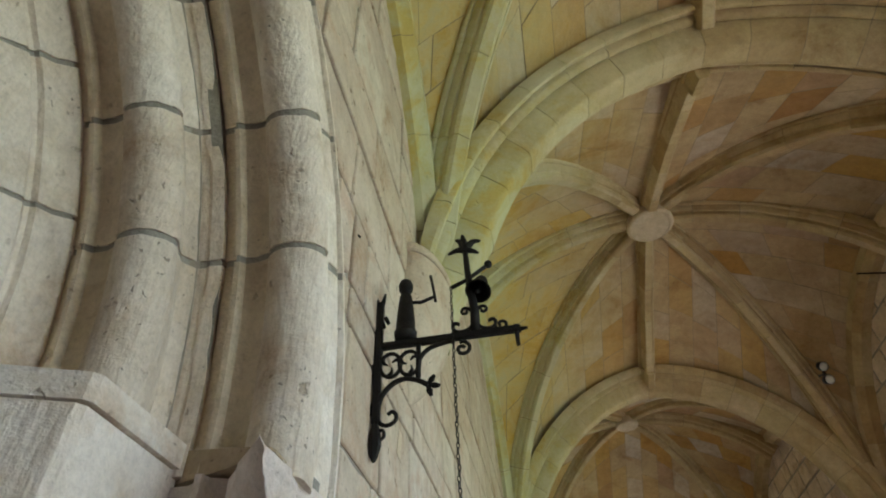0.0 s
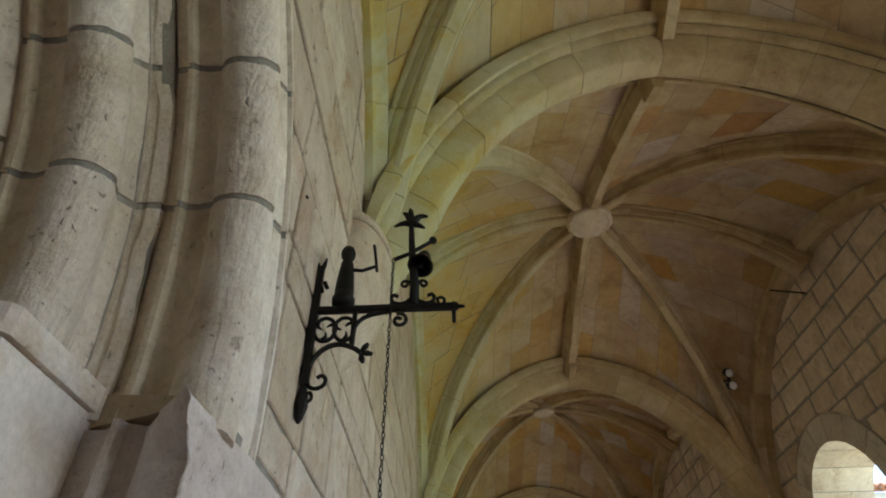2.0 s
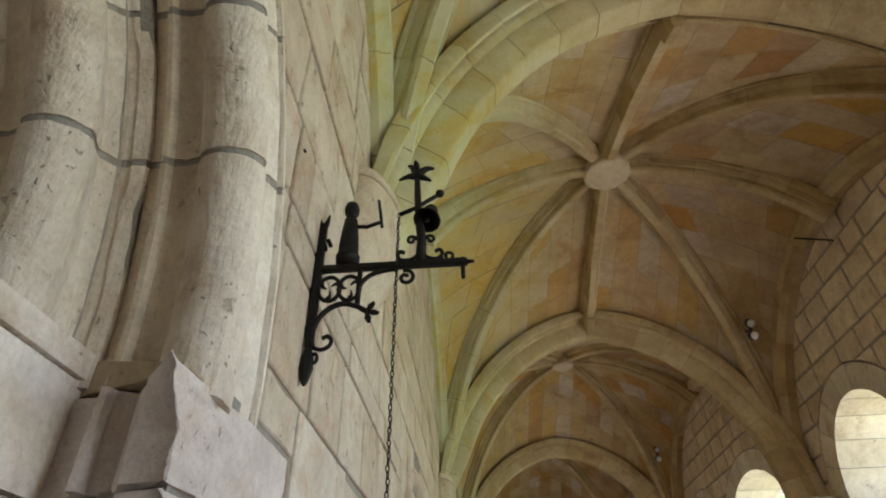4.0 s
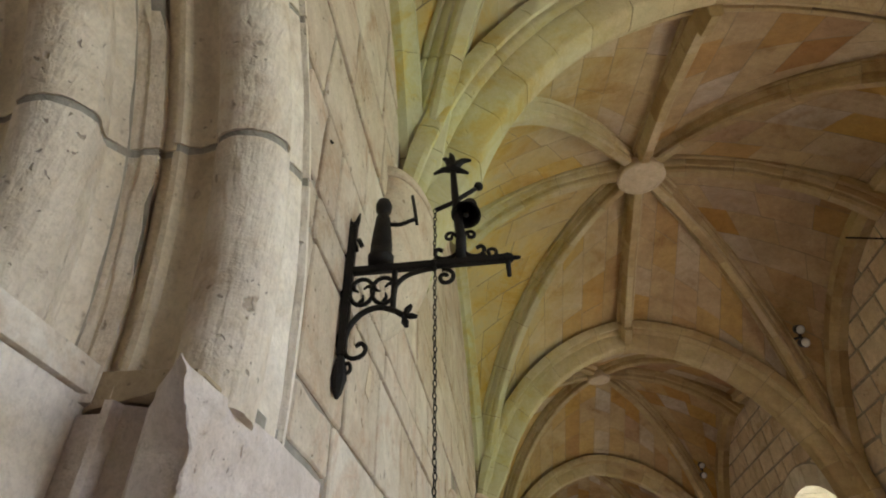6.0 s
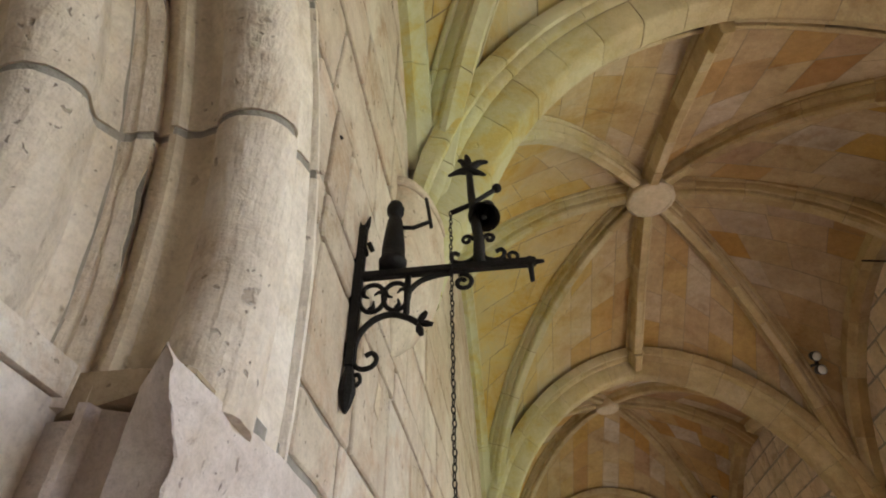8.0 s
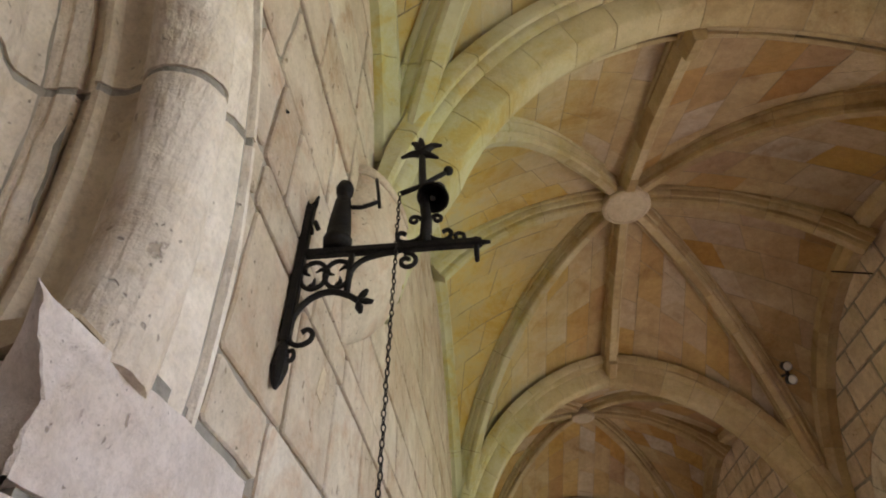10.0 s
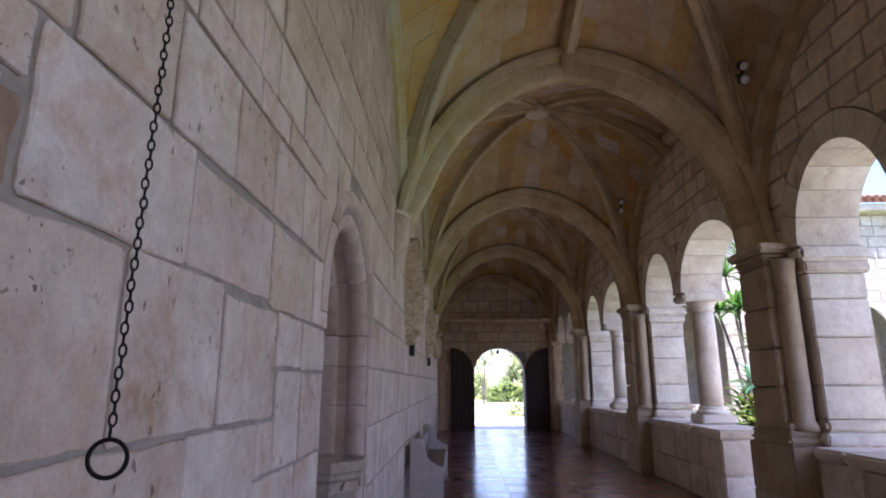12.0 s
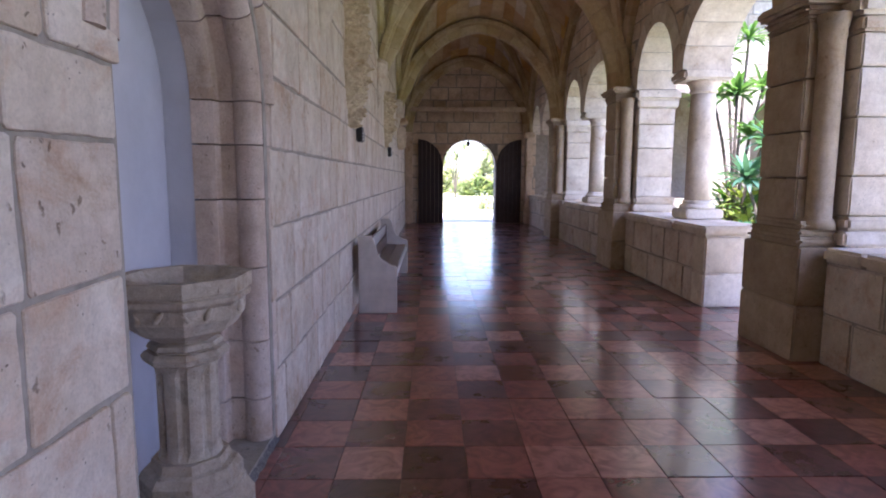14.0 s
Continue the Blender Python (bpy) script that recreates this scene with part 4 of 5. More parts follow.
def blocks(parent, place, rects, rng, mat, joint=0.026, push=None, depth=0.002, bevel=0.005, jitter=0.009):
    """Single stones laid as listed: (u0, u1, v0, v1, set back)."""
    for u0, u1, v0, v1, back in rects:
        j = joint / 2
        out = rough_outline(u0 + j, u1 - j, v0 + j, v1 - j, rng, jitter, 9)
        if push:
            out = [push(*p) for p in out]
        vv, ff = [], []
        stone_faces(out, place, depth - back + rng.uniform(-0.003, 0.004), bevel, vv, ff)
        mid = sum((Vector(p) for p in vv), Vector()) / len(vv)
        mesh("stone", [Vector(p) - mid for p in vv], ff, mat, parent).location = mid


blocks(wall_left, left_place, [
    (1.55, 2.57, 0.88, 1.41, 0), (2.57, 3.09, 0.9, 1.41, 0), (3.09, 3.6, 0.88, 1.22, 0), (3.6, 4.02, 0.88, 1.22, 0),
    (3.09, 3.28, 1.22, 1.41, 0), (3.28, 3.62, 1.22, 1.59, 0), (3.62, 4.02, 1.22, 1.59, 0),
    (1.55, 1.776, 1.41, 1.81, 0), (1.776, 2.23, 1.41, 1.81, 0), (2.23, 2.74, 1.41, 1.82, 0), (2.74, 3.24, 1.41, 1.8, 0), (3.24, 3.59, 1.59, 1.8, 0), (3.59, 4.02, 1.59, 1.8, 0),
    (1.64, 1.905, 2.0, 2.135, 0), (1.905, 2.48, 1.81, 2.13, 0), (2.48, 3.14, 1.82, 2.12, 0), (3.14, 3.75, 1.8, 2.13, 0), (3.75, 4.1, 1.8, 2.13, 0),
], near, M_WALL, push=clear_left, joint=0.004)
blocks(wall_left, left_place, [(1.836, 1.905, 1.81, 1.985, 0.003)], near, M_BROWN, joint=0.006)
masonry("joined_stones", wall_left, left_place, [0.0, 0.42, 0.88], 1.45, 4.02, near, (M_WALL, M_WALL_FAR), skip=inside_left, push=clear_left, joint=0.004, single=lambda u, v: True, bevel=0.005)
masonry("joined_stones", wall_left, left_place, [2.135, 2.46, 2.585, 2.86], 1.45, 4.1, near, (M_WALL, M_WALL_FAR), fixed={0: [1.4, 1.64, 1.98, 2.34, 2.735, 3.1, 3.5, 3.8, 4.2], 1: [1.3, 1.62, 2.05, 2.41, 2.9, 3.25, 3.72, 4.2], 2: [1.3, 1.6, 1.74, 2.2, 2.62, 2.88, 3.08, 3.45, 3.8, 4.2]}, skip=inside_left, push=clear_left, joint=0.004, single=lambda u, v: True, bevel=0.005)
masonry("joined_stones", wall_left, left_place, [0.0, 0.4, 0.8, 1.22, 1.65, 2.04, 2.4, 2.86], 5.3, FAR, random.Random(12), (M_WALL, M_WALL_FAR), lengths=(0.3, 0.75), skip=inside_left, push=clear_left, joint=0.007, single=lambda u, v: u < 14, bevel=0.006, jitter=0.01)
masonry("joined_stones", wall_left, left_place, [2.86, 3.18, 3.5, 3.88, 4.2, 4.55, 4.9, 5.25, 5.6], -1.7, FAR, random.Random(13), (M_WALL, M_WALL_FAR), lengths=(0.35, 0.8), skip=inside_left, push=clear_left, joint=0.007, single=lambda u, v: 0.5 < u < 9, bevel=0.005, jitter=0.012)
masonry("joined_stones", wall_left, left_place, [2.4, 2.86], 3.9, 5.75, random.Random(16), (M_WALL, M_WALL_FAR), lengths=(0.3, 0.5), skip=inside_left, push=clear_left, joint=0.015, single=lambda u, v: True)
masonry("joined_stones", wall_left, left_place, [0.0, 0.5, 1.0, 1.5, 2.0, 2.4, 2.86], BACK, -1.45, random.Random(14), (M_WALL, M_WALL_FAR), skip=inside_left, push=clear_left)

# brown stone plug let into the wall
plug = mesh("stone_plug", [(x, 2.19 + dy, 2.36 + dz) for x in (0.007, -0.03) for dy, dz in ((-0.032, -0.035), (0.02, -0.045), (0.034, 0.05), (-0.004, 0.055))],
            [(0, 1, 2, 3), (0, 4, 5, 1), (1, 5, 6, 2), (2, 6, 7, 3), (3, 7, 4, 0)], M_HOLLOW, wall_left)

# ---- niche with a moulded arch ----
niche = empty("niche", (0, NY, 0), "arched wall niche with roll-moulded jambs and pale plaster inside", "niche", kind="structure")
NPROF = [(0.88, -0.03), (0.865, 0.012), (0.84, 0.026), (0.8, 0.028), (0.775, 0.012), (0.765, -0.012), (0.75, -0.016)] + roll(0.692, -0.075, 0.07, 62, 245) + [(0.662, -0.15), (0.66, -0.2), (0.655, -0.21), (0.64, -0.212), (0.6, -0.22), (0.59, -0.235), (0.588, -0.26), (0.588, -0.33), (0.88, -0.33)]


def niche_stone(points, profile=NPROF, mat=None):
    m = len(profile)
    verts, faces = [], []
    for cy, cz, dy, dz in points:
        for r, x in profile:
            verts.append((x, cy + dy * r - NY, cz + dz * r))
    k = len(points)
    for i in range(k - 1):
        for j in range(m - 1):
            a = i * m + j
            faces.append((a, a + 1, a + m + 1, a + m))
    faces.append(tuple(range(m)))
    faces.append(tuple(reversed(range((k - 1) * m, k * m))))
    mesh("plaster_reveal" if mat else "jamb_stone", verts, faces, mat or M_JAMB, niche, smooth=not mat)


for sgn in (1, -1):
    zs = [0.06, 0.3, 0.62, 1.02, 1.38, 1.66, NS]
    for a, b in zip(zs, zs[1:]):
        niche_stone([(NY, a + 0.004, sgn, 0), (NY, b - 0.004, sgn, 0)], [(0.85, -0.02), (0.84, -0.003), (0.785, -0.002)] + NPROF[5:-1] + [(0.8, -0.33)] if sgn > 0 else [(0.78, -0.045), (0.705, -0.045), (0.695, -0.06), (0.69, -0.5), (0.78, -0.5)])
for i in range(5):
    th = [math.pi * (i + k / 5) / 5 for k in range(6)]
    th[0] += 0.006
    th[-1] -= 0.006
    niche_stone([(NY, NS, math.cos(t), math.sin(t)) for t in th])
PLASTER_PROF = [(0.66, -0.331), (0.596, -0.332), (0.602, -0.48), (0.66, -0.482)]
niche_stone([(NY, 0.05, 1, 0), (NY, NS, 1, 0)] + [(NY, NS, math.cos(math.pi * k / 20), math.sin(math.pi * k / 20)) for k in range(1, 20)] + [(NY, NS, -1, 0), (NY, 0.05, -1, 0)], PLASTER_PROF, M_PLASTER)
bm = bmesh.new()
box(bm, -0.56, -0.47, -0.85, 0.85, 0.0, 2.8)
part("back_plaster", bm, M_PLASTER, niche, "smooth pale bluish plaster at the back")
bm = bmesh.new()
rows = []
for a in range(25):
    row = []
    for b in range(61):
        x, y = -0.5 + 0.51 * a / 24, -0.78 + 1.56 * b / 60
        p = Vector((x * 22, y * 22, 0.5))
        lump = 0.016 * noise.noise(p) + 0.012 * abs(noise.noise(p * 2.3))
        row.append(bm.verts.new((x + (0.012 * noise.noise(p * 0.7) if a == 24 else 0.0), y, 0.05 + lump if a < 24 else 0.0)))
    rows.append(row)
for a in range(24):
    for b in range(60):
        bm.faces.new((rows[a][b], rows[a + 1][b], rows[a + 1][b + 1], rows[a][b + 1]))
part("niche_floor", bm, M_GRAVEL, niche, "rough grey gravelly floor slab")

# ---- stone font in the niche ----
font = empty("font", (-0.13, 4.7, 0.05), "octagonal weathered stone holy-water font on a fluted pedestal", "font")


def octagon(name, profile, label="", flute=0.0, n=8):
    bm = bmesh.new()
    lathe(bm, profile, (0, 0, 0), n, 22.5 if n == 8 else 0, 382.5 if n == 8 else 360)
    return part(name, bm, M_FONT, font, label)


octagon("base", [(0.25, 0.0), (0.25, 0.1), (0.215, 0.155), (0.215, 0.17), (0.205, 0.175), (0.205, 0.225), (0.185, 0.255), (0.16, 0.262), (0.15, 0.3)])
bm = bmesh.new()
rings = []
for z in (0.302, 0.34, 0.5, 0.66, 0.7):
    rr = 0.125 if z in (0.302, 0.7) else 0.118
    ring = []
    for i in range(48):
        th = 2 * math.pi * i / 48
        ring.append(bm.verts.new(((rr - 0.016 * max(0.0, math.sin(8 * th)) ** 0.5 * (0.0 if z in (0.302, 0.7) else 1.0)) * math.cos(th), (rr - 0.016 * max(0.0, math.sin(8 * th)) ** 0.5 * (0.0 if z in (0.302, 0.7) else 1.0)) * math.sin(th), z)))
    rings.append(ring)
for a, b in zip(rings, rings[1:]):
    for i in range(48):
        bm.faces.new((a[i], a[(i + 1) % 48], b[(i + 1) % 48], b[i]))
bm.faces.new(rings[0])
bm.faces.new(rings[-1])
part("shaft", bm, M_FONT, font, "fluted worn shaft")
octagon("neck", [(0.13, 0.702), (0.162, 0.712), (0.17, 0.735), (0.155, 0.752), (0.135, 0.756), (0.148, 0.768), (0.138, 0.785), (0.115, 0.79), (0.125, 0.8)])
octagon("bowl", [(0.13, 0.802), (0.2, 0.84), (0.235, 0.89), (0.24, 0.945), (0.245, 0.95), (0.258, 0.958), (0.262, 0.965), (0.262, 0.982), (0.25, 0.987), (0.25, 0.993), (0.268, 0.999), (0.268, 1.055), (0.225, 1.055), (0.2, 1.03), (0.12, 0.97), (0.02, 0.955)], "bowl with a moulded rim and carved leaf lugs")
for i in range(16):
    bm = bmesh.new()
    bmesh.ops.create_icosphere(bm, subdivisions=2, radius=1, matrix=Matrix.LocRotScale((0.226 * math.cos(radians(i * 22.5)), 0.226 * math.sin(radians(i * 22.5)), 0.925), Euler((radians(35 if i % 2 else -35), radians(-15), radians(i * 22.5))), (0.014, 0.012, 0.03)))
    part("leaf_carving", bm, M_FONT, font, smooth=True)

# ---- bench ----
bench = empty("bench", (0.05, 8.68, 0), "long wall bench with white scrolled ends and a dark wooden seat", "bench")
end_profile = [(0.02, 0.0), (0.44, 0.0), (0.44, 0.5), (0.42, 0.525), (0.38, 0.53), (0.33, 0.545), (0.27, 0.58), (0.225, 0.64), (0.205, 0.71), (0.2, 0.78), (0.185, 0.83), (0.15, 0.855), (0.02, 0.855)]
M_BENCHEND = plain("bench_white_stone", (0.66, 0.6, 0.54), 0.7, vary=0.2, scale=6)
for y0 in (0.0, 2.75):
    bm = bmesh.new()
    a = [bm.verts.new((x, y0, z)) for x, z in end_profile]
    b = [bm.verts.new((x, y0 + 0.09, z)) for x, z in end_profile]
    bm.faces.new(a)
    bm.faces.new(list(reversed(b)))
    for i in range(len(a)):
        j = (i + 1) % len(a)
        bm.faces.new((a[i], b[i], b[j], a[j]))
    bmesh.ops.bevel(bm, geom=[e for e in bm.edges if abs(e.verts[0].co.y - e.verts[1].co.y) < 1e-6], offset=0.008, segments=2, affect="EDGES")
    part("bench_end", bm, M_BENCHEND, bench, "white scroll-topped end panel")
for x0, x1 in ((0.12, 0.27), (0.276, 0.42)):
    bm = bmesh.new()
    box(bm, x0, x1, 0.092, 2.748, 0.42, 0.455, 0.006)
    part("seat_plank", bm, M_BENCHSEAT, bench)
bm = bmesh.new()
box(bm, 0.4, 0.43, 0.092, 2.748, 0.36, 0.418, 0.005)
part("front_rail", bm, M_BENCHEND, bench)
for z0, z1 in ((0.47, 0.62), (0.63, 0.78)):
    bm = bmesh.new()
    box(bm, 0.09, 0.12, 0.092, 2.748, z0, z1, 0.005)
    part("back_plank", bm, M_BENCHSEAT, bench)

# ---- corbels under the vault, carved reliefs, vents ----
def corbel(y):
    c = empty("corbel", (0, y - 0.06, 2.42), "plain pale stone half-bowl corbel carrying the vault ribs", "corbel", "wall corbels", "structure")
    bm = bmesh.new()
    lathe(bm, [(0.008, 0.17), (0.05, 0.235), (0.11, 0.35), (0.165, 0.5), (0.2, 0.64), (0.225, 0.8), (0.235, 0.9)], (0, 0, 0), 20, -90, 90)
    bmesh.ops.scale(bm, vec=(0.64, 1.6, 1.0), verts=bm.verts)
    for v in bm.verts:
        v.co.y -= 0.32 * max(0.0, 1 - (v.co.z - 0.17) / 0.7)
    part("bowl", bm, M_WALL, c, smooth=True)
    bm = bmesh.new()
    lathe(bm, [(0.0, 0.902), (0.24, 0.902), (0.245, 0.91), (0.24, 0.95), (0.2, 0.97), (0.0, 0.972)], (0, 0, 0), 20, -90, 90)
    bmesh.ops.scale(bm, vec=(0.64, 1.6, 1.0), verts=bm.verts)
    part("abacus", bm, M_WALL, c)


for y in VAULT_Y[1:-1]:
    corbel(y)


def relief(y, z0, z1, seed, half=0.4, deep=0.15):
    """Worn carved ornament on the wall, one plain mass of lumps."""
    rng = random.Random(seed)
    bm = bmesh.new()
    n, m = 60, 130
    grid = []
    for i in range(m + 1):
        row = []
        for j in range(n + 1):
            u = j / n - 0.5
            v = z0 + (z1 - z0) * i / m
            w = half * (0.85 + 0.12 * math.sin(v * 9 + seed)) * min(1.0, 0.3 + (v - z0) * 2.2)
            d = deep * max(0.0, 1 - (2 * u) ** 4) * min(1.0, 0.4 + (v - z0) * 1.6)
            p = Vector((u * 2 * w * 9, v * 8, seed))
            fade = max(0.0, 1 - (2 * u) ** 6)
            d += fade * (0.09 * noise.noise(p * 1.3) - 0.1 * abs(noise.noise(p * 2.6)) + 0.035 * noise.noise(p * 6.0) + (0.05 if noise.noise(p * 1.9 + Vector((5, 2, 0))) > 0.1 else 0.0))
            row.append(bm.verts.new((max(0.0, d) if 0 < j < n and 0 < i < m else -0.01, y + u * 2 * w, v)))
        grid.append(row)
    for i in range(m):
        for j in range(n):
            bm.faces.new((grid[i][j], grid[i][j + 1], grid[i + 1][j + 1], grid[i + 1][j]))
    ob = part("carved_relief", bm, M_CARVE, None, smooth=True)
    return tagged(ob, "worn carved stone ornament in relief on the wall", "carving", "wall carvings", "structure")


relief(8.7, 2.02, 3.4, 3)
relief(13.3, 2.05, 3.05, 5, 0.3, 0.14)


def wall_vent(y, z):
    v = empty("wall_lamp", (0.0, y, z), "small dark metal louvred wall light below the carving", "wall light", "wall lights")
    bm = bmesh.new()
    box(bm, 0.002, 0.07, -0.1, 0.1, -0.09, 0.09, 0.01)
    part("housing", bm, M_LAMP, v)
    for k in range(3):
        bm = bmesh.new()
        box(bm, 0.072, 0.085, -0.09, 0.09, -0.075 + k * 0.035, -0.055 + k * 0.035, 0.003)
        part("louvre", bm, M_LENS, v)


wall_vent(9.28, 2.0)
wall_vent(14.0, 2.0)

# ---- wrought iron bell bracket ----
IY = 1.87
bracket = empty("bell_bracket", (0, IY, 2.53), "black wrought-iron wall bracket with scrolls and quatrefoils", "bracket")


def iron(name, pts, r=0.008, n=8, taper=1.0, parent=None, flat=1.0, base=None):
    bm = bmesh.new()
    off = base or (0, 2.53)
    tube(bm, [(x - off[0], 0.0, z - off[1]) if len(p) == 2 else p for p in pts for x, z in ([p[:2]] if len(p) == 2 else [(0, 0)])], r, n, taper, flat)
    return part(name, bm, M_IRON, parent or bracket, smooth=True)


def smooth_path(pts, n=6):
    out = []
    P = [Vector((p[0], p[1])) for p in pts]
    for i in range(len(P) - 1):
        p0, p1, p2, p3 = P[max(i - 1, 0)], P[i], P[i + 1], P[min(i + 2, len(P) - 1)]
        for k in range(n):
            t = k / n
            q = 0.5 * ((2 * p1) + (p2 - p0) * t + (2 * p0 - 5 * p1 + 4 * p2 - p3) * t * t + (3 * p1 - p0 - 3 * p2 + p3) * t ** 3)
            out.append((q.x, q.y))
    out.append((P[-1].x, P[-1].y))
    return out


def spiral(cx, cz, r0, turns, start, direction=1):
    n = int(20 * turns) + 2
    return [(cx + r0 * (1 - 0.75 * i / n) * math.cos(start + direction * 2 * math.pi * turns * i / n), cz + r0 * (1 - 0.75 * i / n) * math.sin(start + direction * 2 * math.pi * turns * i / n)) for i in range(n + 1)]


bm = bmesh.new()
box(bm, 0.01, 0.45, -0.011, 0.011, -0.009, 0.012, 0.003)
part("arm_bar", bm, M_IRON, bracket)
bm = bmesh.new()
box(bm, 0.006, 0.028, -0.012, 0.012, -0.25, 0.17, 0.003)
part("back_bar", bm, M_IRON, bracket)
bm = bmesh.new()
lathe(bm, [(0.004, -0.355), (0.012, -0.34), (0.02, -0.31), (0.017, -0.28), (0.01, -0.25)], (0.016, 0, 0), 8)
part("spear_tip", bm, M_IRON, bracket)
for s in (-1, 1):
    iron("leaf_tip", [(0.016, 2.68), (0.016 + s * 0.012, 2.71), (0.016 + s * 0.016, 2.735)], 0.011, 6, 0.3)
iron("loop_bar", smooth_path([(0.012, 2.36), (0.004, 2.44), (0.0, 2.53), (0.002, 2.6), (0.012, 2.64), (0.028, 2.62), (0.032, 2.6)]), 0.005)
iron("brace", smooth_path([(0.138, 2.41), (0.142, 2.467), (0.17, 2.502), (0.221, 2.517), (0.25, 2.518)]), 0.007)
iron("scroll", spiral(0.272, 2.488, 0.026, 1.2, math.pi * 0.6, -1), 0.006)
iron("brace", smooth_path([(0.018, 2.3), (0.03, 2.36), (0.06, 2.398), (0.1, 2.412), (0.14, 2.4), (0.165, 2.383)]), 0.008)
bm = bmesh.new()
for ang in (-75, -10, 55):
    a = radians(ang)
    bmesh.ops.create_icosphere(bm, subdivisions=1, radius=1, matrix=Matrix.LocRotScale((0.165 + 0.02 * math.cos(a), 0, 2.383 - 2.53 + 0.02 * math.sin(a)), Euler((0, -a, 0)), (0.02, 0.007, 0.01)))
part("fleur", bm, M_IRON, bracket)
for cx in (0.055, 0.112):
    iron("quatrefoil_ring", [(cx + 0.031 * math.cos(a * math.pi / 10), 2.463 + 0.04 * math.sin(a * math.pi / 10)) for a in range(21)], 0.006)
    for k in range(3):
        a = k * math.pi * 2 / 3 + (0.4 if cx < 0.1 else 2.7)
        iron("foil_leaf", [(cx + 0.03 * math.cos(a), 2.463 + 0.036 * math.sin(a)), (cx + 0.02 * math.cos(a + 0.35), 2.463 + 0.024 * math.sin(a + 0.35)), (cx + 0.008 * math.cos(a + 0.6), 2.463 + 0.01 * math.sin(a + 0.6))], 0.008, 6, 0.3)
iron("strut", [(0.14, 2.52), (0.138, 2.41)], 0.008)
iron("scroll", smooth_path([(0.02, 2.31), (0.03, 2.282), (0.05, 2.274), (0.07, 2.283), (0.075, 2.3), (0.064, 2.313), (0.05, 2.306)]), 0.006)
iron("scroll", smooth_path([(0.014, 2.29), (0.016, 2.25), (0.03, 2.236), (0.042, 2.245), (0.038, 2.262), (0.028, 2.26)]), 0.005)
iron("scroll", smooth_path([(0.014, 2.31), (0.0, 2.315), (0.0, 2.33), (0.006, 2.343), (0.014, 2.335)]), 0.005)
iron("knob", [(0.035, 2.625), (0.045, 2.63)], 0.014, 8)
iron("drop_bar", [(0.436, 2.545), (0.436, 2.475)], 0.008, 8, 0.7)
iron("bar_tip", [(0.45, 2.531), (0.47, 2.531)], 0.007, 8, 0.6)
# bell post with its leaf crown
iron("bell_post", [(0.315, 2.54), (0.318, 2.62), (0.31, 2.7), (0.306, 2.79), (0.304, 2.88)], 0.016, 8, 0.55)
for dx, dz in ((-0.058, -0.006), (0.045, -0.02), (-0.03, 0.05), (0.056, 0.036), (-0.006, 0.066)):
    iron("crown_leaf", smooth_path([(0.304, 2.88), (0.304 + dx * 0.5, 2.885 + dz * 0.7), (0.304 + dx, 2.885 + dz - abs(dx) * 0.2)], 4), 0.016, 6, 0.25)
for cx, s in ((0.255, 1), (0.37, -1)):
    iron("scroll", smooth_path([(0.315, 2.595), (0.315 - s * 0.012, 2.562), (0.315 - s * 0.035, 2.548), (cx, 2.552), (cx - s * 0.008, 2.568), (cx, 2.58), (cx + s * 0.012, 2.574)]), 0.006)
for s in (-1, 1):
    iron("scroll", spiral(0.316 + s * 0.028, 2.62, 0.016, 1.1, math.pi / 2 * (1 + s), -s), 0.005)
iron("scroll", spiral(0.395, 2.556, 0.02, 1.2, math.pi, 1), 0.005)
iron("striker_lever", [(0.25, 2.722), (0.3, 2.745), (0.372, 2.795)], 0.007)
bm = bmesh.new()
bmesh.ops.create_icosphere(bm, subdivisions=2, radius=0.014, matrix=Matrix.Translation((0.376, 0, 2.799 - 2.53)))
part("striker_ball", bm, M_IRON, bracket, smooth=True)
# the bell, mouth towards the camera's side
bell = empty("bell", (0.34, IY - 0.005, 2.705), "small dark bronze bell on the iron bracket", "bell")
bm = bmesh.new()
lathe(bm, [(0.005, 0.05), (0.02, 0.046), (0.026, 0.02), (0.032, -0.01), (0.042, -0.028), (0.038, -0.028), (0.028, -0.005), (0.012, 0.03), (0.004, 0.034)], (0, 0, 0), 20)
bell_cup = part("bell_cup", bm, M_IRON, bell, smooth=True)
bell_cup.rotation_euler = (radians(-25), radians(10), 0)
bm = bmesh.new()
tube(bm, [(0, 0, 0.03), (0, 0, -0.03)], 0.004)
bmesh.ops.create_icosphere(bm, subdivisions=1, radius=0.009, matrix=Matrix.Translation((0, 0, -0.03)))
part("clapper", bm, M_IRON, bell).rotation_euler = (radians(-25), radians(10), 0)
# little striking figure: one plain shape
bm = bmesh.new()
lathe(bm, [(0.01, 0.0), (0.034, 0.002), (0.036, 0.025), (0.03, 0.035), (0.03, 0.06), (0.026, 0.11), (0.02, 0.165), (0.013, 0.178), (0.022, 0.19), (0.024, 0.21), (0.018, 0.228), (0.004, 0.234)], (0, 0, 0), 14)
tube(bm, [(0.015, 0, 0.14), (0.05, 0, 0.135), (0.095, 0, 0.152)], 0.006, 7)
tube(bm, [(0.083, 0, 0.24), (0.09, 0, 0.19), (0.097, 0, 0.13)], 0.005, 6)
fig = part("iron_figurine", bm, M_IRON, None, smooth=True)
fig.location = (0.1, IY, 2.546)
tagged(fig, "small black iron bell-striker figurine standing on the bracket", "figurine")
